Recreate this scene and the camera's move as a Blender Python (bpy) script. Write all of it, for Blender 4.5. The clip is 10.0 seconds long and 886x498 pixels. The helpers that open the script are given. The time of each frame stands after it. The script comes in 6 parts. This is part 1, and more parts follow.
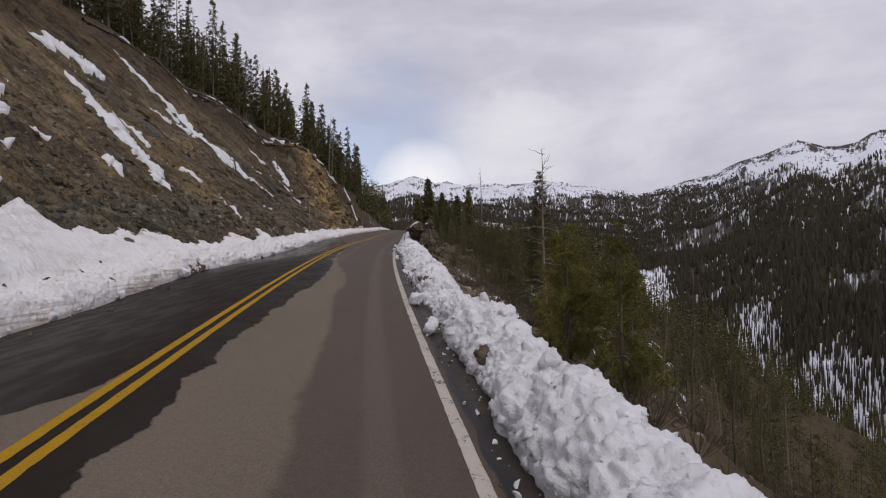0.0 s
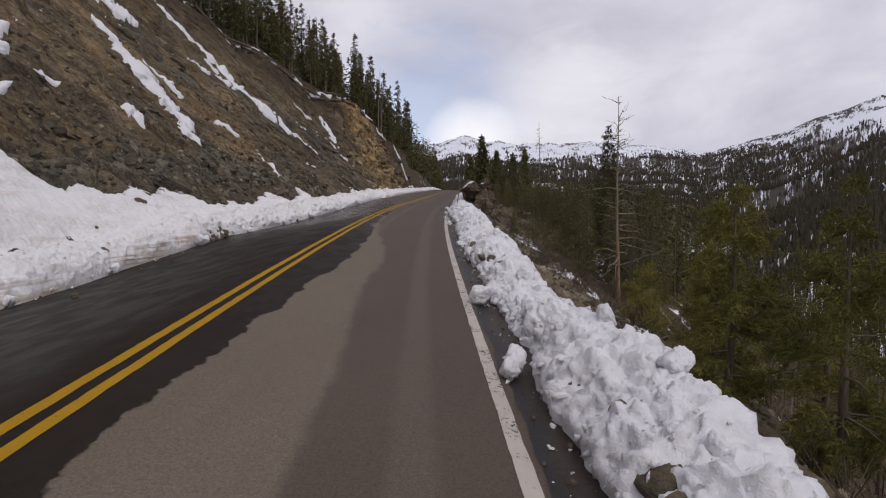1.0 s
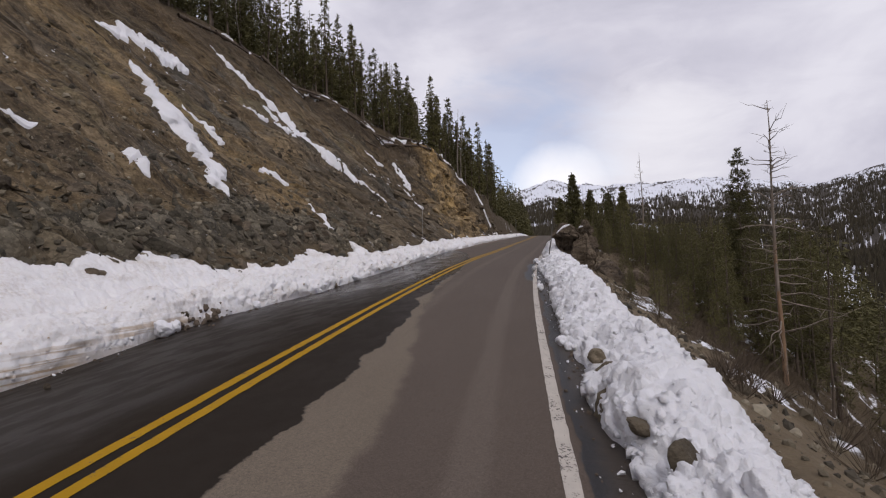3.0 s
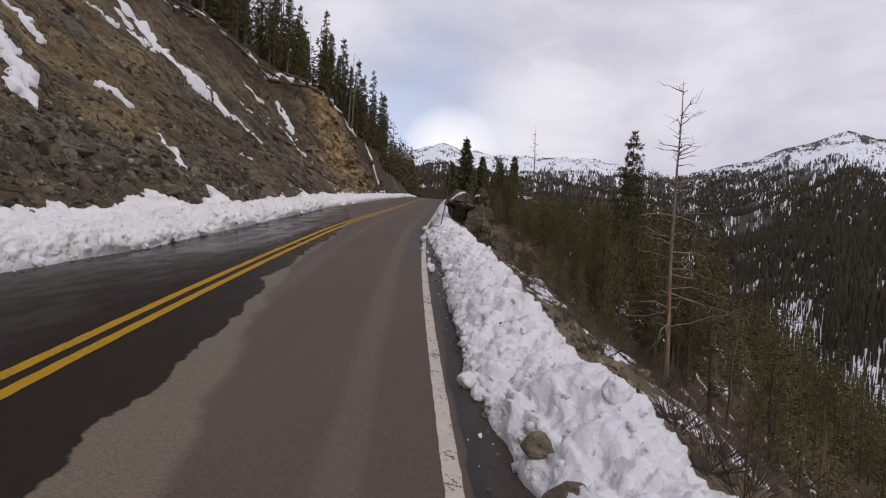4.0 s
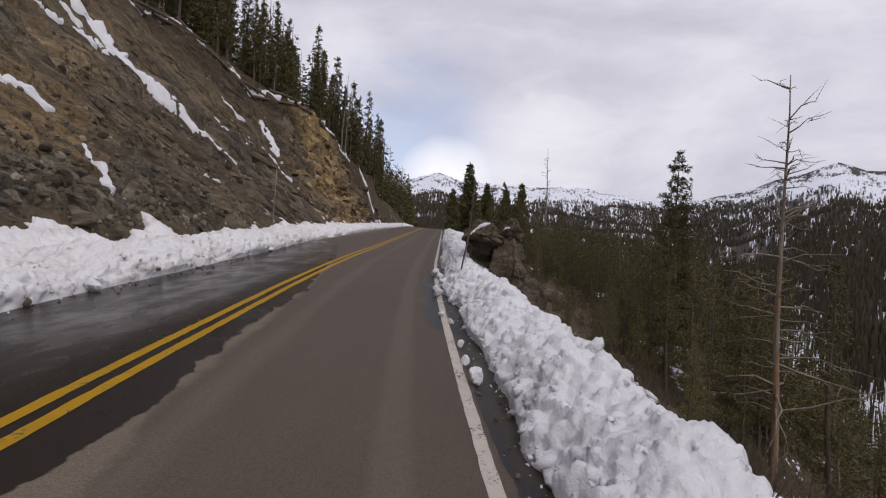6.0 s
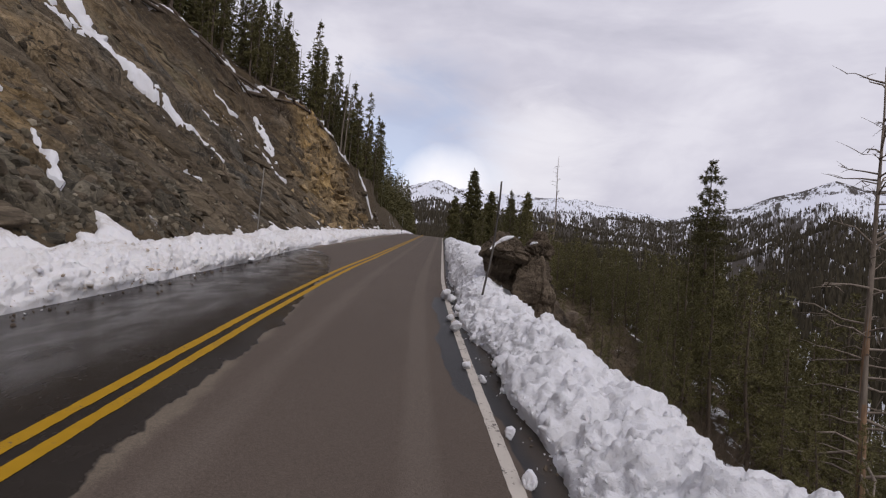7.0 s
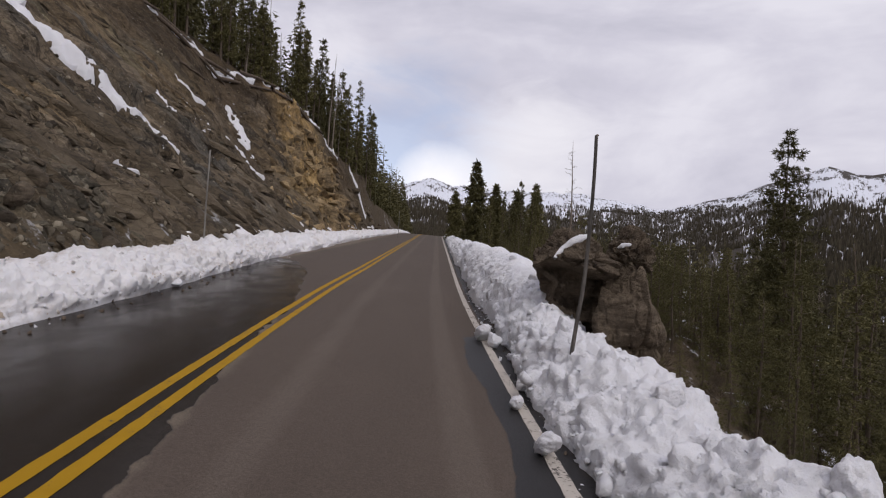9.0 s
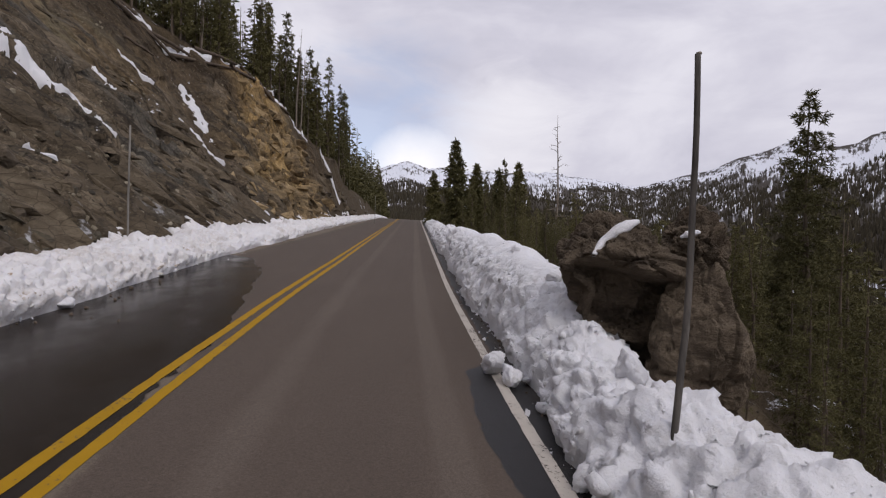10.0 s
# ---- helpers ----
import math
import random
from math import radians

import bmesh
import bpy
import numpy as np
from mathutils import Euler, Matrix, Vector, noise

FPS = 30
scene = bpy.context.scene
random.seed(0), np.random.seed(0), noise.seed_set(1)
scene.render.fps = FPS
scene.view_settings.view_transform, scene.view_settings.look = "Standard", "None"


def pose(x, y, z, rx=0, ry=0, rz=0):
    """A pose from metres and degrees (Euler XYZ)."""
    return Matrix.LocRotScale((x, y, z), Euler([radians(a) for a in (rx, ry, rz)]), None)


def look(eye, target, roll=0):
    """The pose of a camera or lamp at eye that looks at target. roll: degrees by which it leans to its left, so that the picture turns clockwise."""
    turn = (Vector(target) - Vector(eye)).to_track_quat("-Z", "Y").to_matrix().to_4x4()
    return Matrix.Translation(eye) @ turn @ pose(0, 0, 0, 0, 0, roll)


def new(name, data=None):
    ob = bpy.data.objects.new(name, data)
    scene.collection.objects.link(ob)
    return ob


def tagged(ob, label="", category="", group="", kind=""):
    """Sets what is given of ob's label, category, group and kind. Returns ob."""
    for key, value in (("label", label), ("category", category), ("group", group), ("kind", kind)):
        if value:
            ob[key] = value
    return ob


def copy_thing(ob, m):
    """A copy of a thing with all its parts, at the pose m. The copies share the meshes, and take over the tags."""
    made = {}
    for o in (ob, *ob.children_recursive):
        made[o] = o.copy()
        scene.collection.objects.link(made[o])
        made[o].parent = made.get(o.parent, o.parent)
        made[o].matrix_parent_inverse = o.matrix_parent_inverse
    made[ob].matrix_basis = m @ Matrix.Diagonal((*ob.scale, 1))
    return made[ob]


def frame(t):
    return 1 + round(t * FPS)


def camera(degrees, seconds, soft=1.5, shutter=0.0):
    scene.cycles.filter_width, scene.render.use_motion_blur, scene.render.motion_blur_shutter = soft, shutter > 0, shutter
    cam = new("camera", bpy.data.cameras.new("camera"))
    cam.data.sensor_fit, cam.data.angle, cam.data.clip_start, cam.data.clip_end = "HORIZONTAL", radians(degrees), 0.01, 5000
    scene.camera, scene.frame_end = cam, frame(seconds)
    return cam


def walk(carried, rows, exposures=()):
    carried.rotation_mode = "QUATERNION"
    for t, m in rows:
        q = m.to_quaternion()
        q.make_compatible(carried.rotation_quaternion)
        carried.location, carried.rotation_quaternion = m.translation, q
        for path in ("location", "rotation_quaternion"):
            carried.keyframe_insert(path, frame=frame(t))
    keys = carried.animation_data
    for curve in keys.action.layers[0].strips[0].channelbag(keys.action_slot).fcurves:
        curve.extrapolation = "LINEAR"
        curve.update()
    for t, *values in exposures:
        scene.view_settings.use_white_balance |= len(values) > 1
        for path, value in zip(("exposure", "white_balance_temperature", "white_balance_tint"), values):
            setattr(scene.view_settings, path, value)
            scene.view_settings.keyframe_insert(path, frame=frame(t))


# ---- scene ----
cam = camera(76.16, 10.0, soft=1.2)
# seconds, eye x y z, yaw, pitch, roll
PATH = [
    (0.0, 0.045, -5.158, 1.695, -0.091, 0.004, 1.112),
    (0.5, -0.171, -3.039, 1.785, 4.584, -2.334, -0.589),
    (1.0, -0.365, -0.946, 1.885, 5.046, -3.953, 0.566),
    (1.5, -0.512, 1.119, 1.965, 14.818, -1.956, 6.586),
    (2.0, -0.623, 3.080, 1.985, 20.461, 5.002, 4.795),
    (2.2, -0.676, 3.832, 2.034, 18.723, 3.226, 3.300),
    (3.3, -1.099, 7.658, 2.320, 10.273, 0.615, 3.510),
    (3.5, -1.193, 8.335, 2.380, 6.792, -0.188, 2.892),
    (4.0, -1.440, 10.009, 2.512, 2.440, -3.214, -2.857),
    (4.5, -1.695, 11.652, 2.656, 2.001, -5.666, -5.322),
    (5.0, -1.909, 13.284, 2.701, 0.645, -1.473, -2.528),
    (5.5, -2.182, 14.890, 2.732, 2.945, -0.161, -5.549),
    (5.7, -2.294, 15.522, 2.759, 2.888, -0.148, -4.047),
    (6.8, -2.902, 18.931, 2.983, 1.249, -0.554, -2.509),
    (7.0, -3.023, 19.533, 3.021, 1.594, 0.528, -4.661),
    (7.5, -3.256, 21.022, 3.086, 0.243, 0.283, -2.458),
    (8.0, -3.474, 22.491, 3.143, -0.081, -0.842, -2.691),
    (8.5, -3.664, 23.955, 3.206, 0.390, -0.990, -2.306),
    (9.0, -3.829, 25.404, 3.255, 1.158, 0.333, -2.817),
    (9.5, -3.918, 26.857, 3.357, -2.854, -0.517, -1.460),
    (10.0, -4.028, 28.255, 3.442, -1.024, -1.333, -0.936),
]
walk(cam, [(t, pose(x, y, z, 90 + pitch, roll, yaw)) for t, x, y, z, yaw, pitch, roll in PATH],
     exposures=[(0.0, -0.16, 6430, 13), (1.0, -0.06, 6430, 13), (2.0, 0.03, 6430, 13), (4.0, 0.0, 6430, 13), (10.0, 0.02, 6430, 13)])

# ---- light ----
world = bpy.data.worlds.new("sky")
scene.world = world
world.use_nodes = True


def build_sky():
    nt = world.node_tree
    nt.nodes.clear()
    g = Graph(nt)
    sky = g.node("ShaderNodeTexSky")
    sky.sky_type, sky.sun_disc = "NISHITA", False
    sky.sun_elevation, sky.sun_rotation = radians(48), radians(150)
    sky.altitude, sky.air_density, sky.dust_density = 3000, 1.0, 0.6
    way = g.node("ShaderNodeTexCoord").outputs["Generated"]
    flat = g.node("ShaderNodeMapping", Vector=way)
    flat.inputs["Scale"].default_value = (1.0, 1.0, 2.6)
    big = g.noise(flat.outputs[0], 1.7, 5, 0.55, 0.7)
    fine = g.noise(flat.outputs[0], 5.5, 6, 0.6, 0.4)
    body = g.math("ADD", g.math("MULTIPLY", big, 0.72), g.math("MULTIPLY", fine, 0.28))
    # grey folds of the cloud deck
    deck = g.ramp(body, [(0.36, (0.58, 0.58, 0.67)), (0.5, (0.74, 0.73, 0.82)), (0.63, (0.90, 0.89, 0.96))])
    # a thin spot towards the head of the valley: blue sky, and a sunlit cloud beside it
    d_blue = g.dot(way, (-0.075, 0.979, 0.192))
    d_lit = g.dot(way, (0.115, 0.985, 0.155))
    blue = g.ramp(g.math("ADD", d_blue, g.math("MULTIPLY", g.math("SUBTRACT", fine, 0.5), 0.035)), [(0.986, (0, 0, 0)), (0.9985, (0.45, 0.45, 0.45))])
    lit = g.ramp(g.math("ADD", d_lit, g.math("MULTIPLY", g.math("SUBTRACT", fine, 0.5), 0.02)), [(0.989, (0, 0, 0)), (0.9985, (0.55, 0.55, 0.55))])
    puff_d = g.dot(way, (-0.036, 0.993, 0.108))
    puff = g.ramp(g.math("ADD", puff_d, g.math("MULTIPLY", g.math("SUBTRACT", g.noise(way, 30, 4, 0.6), 0.5), 0.0012)), [(0.99955, (0, 0, 0)), (0.99975, (1, 1, 1))])
    deck_bg = g.node("ShaderNodeBackground", Color=deck, Strength=DECK)
    sky_bg = g.node("ShaderNodeBackground", Color=sky.outputs[0], Strength=0.13)
    lit_bg = g.node("ShaderNodeBackground", Strength=DECK * 1.15)
    lit_bg.inputs["Color"].default_value = (0.95, 0.94, 0.96, 1)
    a = g.mix_shader(blue, deck_bg, sky_bg)
    b = g.mix_shader(lit, a, lit_bg)
    puff_bg = g.node("ShaderNodeBackground", Strength=DECK * 1.28)
    puff_bg.inputs["Color"].default_value = (0.96, 0.95, 0.96, 1)
    c = g.mix_shader(puff, b, puff_bg)
    out = g.node("ShaderNodeOutputWorld")
    nt.links.new(c, out.inputs["Surface"])


DECK = 0.84
sun = new("sun", bpy.data.lights.new("sun", "SUN"))
sun.data.energy, sun.data.angle, sun.data.color = 1.0, radians(25), (1.0, 0.96, 0.90)
# the sky's sun_rotation of 150 degrees: behind the walker's right shoulder
sun.matrix_world = look((0, 0, 60), (-0.5 * math.cos(radians(48)) * 60, 0.87 * math.cos(radians(48)) * 60, 60 - math.sin(radians(48)) * 60))


# ---- nodes ----
class Graph:
    """Short ways to lay shader nodes."""

    def __init__(self, nt):
        self.nt = nt

    def put(self, socket, value):
        if isinstance(value, bpy.types.NodeSocket):
            self.nt.links.new(value, socket)
        elif isinstance(value, tuple) and len(value) == 3 and socket.type == "RGBA":
            socket.default_value = (*value, 1)
        else:
            socket.default_value = value

    def node(self, kind, **inputs):
        n = self.nt.nodes.new(kind)
        for key, value in inputs.items():
            self.put(n.inputs[key], value)
        return n

    def noise(self, vector, scale, detail=4, rough=0.55, distortion=0.0):
        n = self.node("ShaderNodeTexNoise", Scale=scale, Detail=detail, Roughness=rough, Distortion=distortion)
        if vector is not None:
            self.put(n.inputs["Vector"], vector)
        return n.outputs["Fac"]

    def voronoi(self, vector, scale, feature="F1", out="Distance"):
        n = self.node("ShaderNodeTexVoronoi", Scale=scale)
        n.feature = feature
        if vector is not None:
            self.put(n.inputs["Vector"], vector)
        return n.outputs[out]

    def cells(self, vector, scale):
        """A random grey for each broken block."""
        n = self.nt.nodes.new("ShaderNodeSeparateColor")
        self.nt.links.new(self.voronoi(vector, scale, "F1", "Color"), n.inputs[0])
        return n.outputs[0]

    def joints(self, vector, scale, width):
        return self.step(self.voronoi(vector, scale, "DISTANCE_TO_EDGE"), width, 0.0)

    def grey(self, value):
        return self.node("ShaderNodeCombineColor", Red=value, Green=value, Blue=value).outputs[0]

    def math(self, op, a, b=0.0, c=0.0):
        n = self.nt.nodes.new("ShaderNodeMath")
        n.operation = op
        self.put(n.inputs[0], a), self.put(n.inputs[1], b), self.put(n.inputs[2], c)
        return n.outputs[0]

    def dot(self, a, b):
        n = self.nt.nodes.new("ShaderNodeVectorMath")
        n.operation = "DOT_PRODUCT"
        m = self.nt.nodes.new("ShaderNodeVectorMath")
        m.operation = "NORMALIZE"
        self.put(m.inputs[0], a)
        self.put(n.inputs[0], m.outputs[0])
        n.inputs[1].default_value = Vector(b).normalized()
        return n.outputs["Value"]

    def ramp(self, fac, stops):
        n = self.nt.nodes.new("ShaderNodeValToRGB")
        els = n.color_ramp.elements
        while len(els) < len(stops):
            els.new(0.5)
        for e, (at, col) in zip(els, stops):
            e.position, e.color = at, (*col, 1)
        self.put(n.inputs[0], fac)
        return n.outputs[0]

    def step(self, fac, lo, hi):
        n = self.nt.nodes.new("ShaderNodeMapRange")
        n.interpolation_type = "SMOOTHSTEP"
        self.put(n.inputs[0], fac)
        n.inputs[1].default_value, n.inputs[2].default_value = lo, hi
        return n.outputs[0]

    def mix(self, fac, a, b, how="MIX"):
        n = self.nt.nodes.new("ShaderNodeMix")
        n.data_type, n.blend_type = "RGBA", how
        self.put(n.inputs[0], fac), self.put(n.inputs[6], a), self.put(n.inputs[7], b)
        return n.outputs[2]

    def lerp(self, fac, a, b):
        n = self.nt.nodes.new("ShaderNodeMix")
        self.put(n.inputs[0], fac), self.put(n.inputs[2], a), self.put(n.inputs[3], b)
        return n.outputs[0]

    def mix_shader(self, fac, a, b):
        n = self.nt.nodes.new("ShaderNodeMixShader")
        for s, v in zip(n.inputs, (fac, a, b)):
            self.nt.links.new(v.outputs[0] if isinstance(v, bpy.types.Node) else v, s)
        return n.outputs[0]

    def attr(self, name):
        n = self.nt.nodes.new("ShaderNodeAttribute")
        n.attribute_name = name
        return n.outputs["Fac"]

    def place(self):
        return self.nt.nodes.new("ShaderNodeNewGeometry").outputs["Position"]

    def stretched(self, scale, turn=(0, 0, 0)):
        m = self.node("ShaderNodeMapping", Vector=self.place())
        m.inputs["Scale"].default_value = scale
        m.inputs["Rotation"].default_value = [radians(a) for a in turn]
        return m.outputs[0]

    def rand(self):
        return self.nt.nodes.new("ShaderNodeObjectInfo").outputs["Random"]

    def island(self):
        return self.nt.nodes.new("ShaderNodeNewGeometry").outputs["Random Per Island"]

    def bump(self, height, strength, distance):
        return self.node("ShaderNodeBump", Height=height, Strength=strength, Distance=distance).outputs[0]


def material(name, build):
    m = bpy.data.materials.new(name)
    m.use_nodes = True
    nt = m.node_tree
    b = nt.nodes["Principled BSDF"]
    g = Graph(nt)
    for key, value in build(g).items():
        g.put(b.inputs[key], value)
    return m


build_sky()


# ---- materials ----
def snow_look(g):
    p = g.place()
    dirt = g.step(g.math("ADD", g.math("MULTIPLY", g.noise(p, 1.1, 5, 0.65), 0.6), g.math("MULTIPLY", g.noise(p, 9, 4, 0.6), 0.4)), 0.56, 0.74)
    col = g.mix(g.math("MULTIPLY", dirt, 0.35), (0.76, 0.755, 0.775), (0.46, 0.41, 0.34))
    h = g.math("ADD", g.math("ADD", g.math("MULTIPLY", g.noise(p, 11, 6, 0.68), 1.0), g.math("MULTIPLY", g.cells(p, 17.0), 0.14)), g.math("MULTIPLY", g.noise(p, 80, 3, 0.6), 0.12))
    return {"Base Color": col, "Roughness": 0.75, "Normal": g.bump(h, 0.8, 0.045), "Subsurface Weight": 0.05, "Subsurface Radius": (0.05, 0.06, 0.08), "Specular IOR Level": 0.3}


SNOW = material("snow", snow_look)


def dirty_snow_look(g):
    p = g.place()
    d = g.math("ADD", g.math("MULTIPLY", g.noise(g.stretched((1, 0.35, 1.6)), 1.3, 6, 0.65), 0.6), g.math("MULTIPLY", g.noise(p, 11, 4, 0.6), 0.4))
    low = g.step(g.attr("low"), 0.25, 0.0)
    dirt = g.step(g.math("ADD", d, g.math("MULTIPLY", low, 0.15)), 0.46, 0.70)
    col = g.mix(g.math("MULTIPLY", dirt, 0.48), (0.77, 0.755, 0.755), (0.40, 0.32, 0.24))
    layers = g.step(g.noise(g.stretched((0.6, 0.25, 9.0), (-3.3, 0, 0)), 1.0, 5, 0.6, 0.3), 0.50, 0.62)
    band = g.math("MULTIPLY", g.step(g.attr("low"), 0.75, 0.35), g.step(g.noise(p, 0.35, 3, 0.5), 0.36, 0.52))
    col = g.mix(g.math("MULTIPLY", g.math("MULTIPLY", layers, band), 0.85), col, (0.40, 0.29, 0.175))
    h = g.math("ADD", g.noise(p, 9, 6, 0.64), g.math("MULTIPLY", g.noise(p, 60, 3, 0.6), 0.16))
    return {"Base Color": col, "Roughness": 0.75, "Normal": g.bump(h, 0.8, 0.045), "Subsurface Weight": 0.1, "Subsurface Radius": (0.05, 0.06, 0.08), "Specular IOR Level": 0.3}


DIRTY_SNOW = material("dirty_snow", dirty_snow_look)


def asphalt_look(g):
    p = g.place()
    grain = g.noise(p, 160, 3, 0.7)
    mid = g.noise(p, 6, 5, 0.6)
    large = g.noise(g.stretched((1, 0.22, 1), (0, 0, 5)), 1.1, 5, 0.6)
    wob = g.math("ADD", g.math("MULTIPLY", g.math("SUBTRACT", g.noise(p, 1.0, 4, 0.55), 0.5), 0.55), g.math("MULTIPLY", g.math("SUBTRACT", g.noise(p, 6, 3, 0.6), 0.5), 0.10))
    wet = g.step(g.math("ADD", g.attr("wet"), wob), -0.012, 0.018)
    damp = g.step(g.math("ADD", g.attr("damp"), g.math("MULTIPLY", wob, 0.7)), -0.07, 0.08)
    patch = g.step(g.math("ADD", g.attr("patch"), g.math("MULTIPLY", wob, 0.5)), -0.012, 0.015)
    dry = g.mix(large, (0.128, 0.101, 0.073), (0.172, 0.139, 0.104))
    dark = g.mix(large, (0.076, 0.057, 0.044), (0.106, 0.081, 0.063))
    tracks = g.ramp(g.math("ADD", g.attr("track"), g.math("MULTIPLY", g.math("SUBTRACT", large, 0.5), 0.35)), [(0.45, (0, 0, 0)), (0.8, (1, 1, 1))])
    dark = g.mix(g.math("MULTIPLY", tracks, 0.45), dark, (0.138, 0.110, 0.088))
    col = g.mix(damp, dry, dark)
    col = g.mix(patch, col, (0.018, 0.0165, 0.0165))
    mud = g.step(g.math("ADD", g.attr("mud"), g.math("MULTIPLY", wob, 0.9)), -0.05, 0.12)
    col = g.mix(g.math("MULTIPLY", mud, 0.85), col, g.mix(g.noise(p, 34, 5, 0.7), (0.012, 0.009, 0.007), (0.085, 0.063, 0.045)))
    soaked = g.mix(g.math("MULTIPLY", mid, 0.5), (0.021, 0.0165, 0.013), (0.042, 0.034, 0.027))
    col = g.mix(wet, col, soaked)
    speck = g.ramp(grain, [(0.35, (0.62, 0.62, 0.62)), (0.68, (1.45, 1.45, 1.45))])
    col = g.mix(g.lerp(wet, 0.8, 0.25), col, speck, "MULTIPLY")
    coarse = g.ramp(g.noise(p, 45, 4, 0.75), [(0.34, (0.72, 0.72, 0.72)), (0.66, (1.28, 1.28, 1.28))])
    col = g.mix(g.lerp(wet, 0.8, 0.25), col, coarse, "MULTIPLY")
    film = g.step(g.noise(g.stretched((1, 0.5, 1)), 2.3, 4, 0.6), 0.38, 0.62)
    wet_rough = g.lerp(g.attr("film"), g.lerp(film, 0.52, 0.42), g.lerp(film, 0.26, 0.17))
    rough = g.lerp(wet, g.lerp(patch, 0.88, 0.55), wet_rough)
    strength = g.lerp(wet, 0.65, 0.05)
    h = g.math("ADD", g.math("ADD", grain, g.math("MULTIPLY", g.voronoi(p, 90), 0.6)), g.math("MULTIPLY", mud, g.math("MULTIPLY", g.noise(p, 28, 5, 0.7), 4.0)))
    return {"Base Color": col, "Roughness": rough, "Normal": g.bump(h, strength, 0.006), "Specular IOR Level": g.lerp(wet, 0.3, g.math("MULTIPLY", g.attr("film"), 0.06))}


ASPHALT = material("asphalt", asphalt_look)


def paint_look(colour, worn):
    def look_of(g):
        p = g.place()
        wear = g.math("ADD", g.math("MULTIPLY", g.noise(p, 26, 5, 0.7), 0.6), g.math("MULTIPLY", g.noise(p, 3.0, 4, 0.6), 0.4))
        gone = g.step(wear, worn, worn + 0.07)
        tint = g.mix(g.noise(p, 5, 4), tuple(c * 0.72 for c in colour), colour)
        return {"Base Color": g.mix(gone, tint, (0.085, 0.075, 0.07)), "Roughness": 0.75, "Specular IOR Level": 0.12, "Normal": g.bump(g.noise(p, 150, 3), 0.4, 0.004)}
    return look_of


WHITE_PAINT = material("white_road_paint", paint_look((0.55, 0.50, 0.44), 0.535))
YELLOW_PAINT = material("yellow_road_paint", paint_look((0.42, 0.235, 0.011), 0.57))


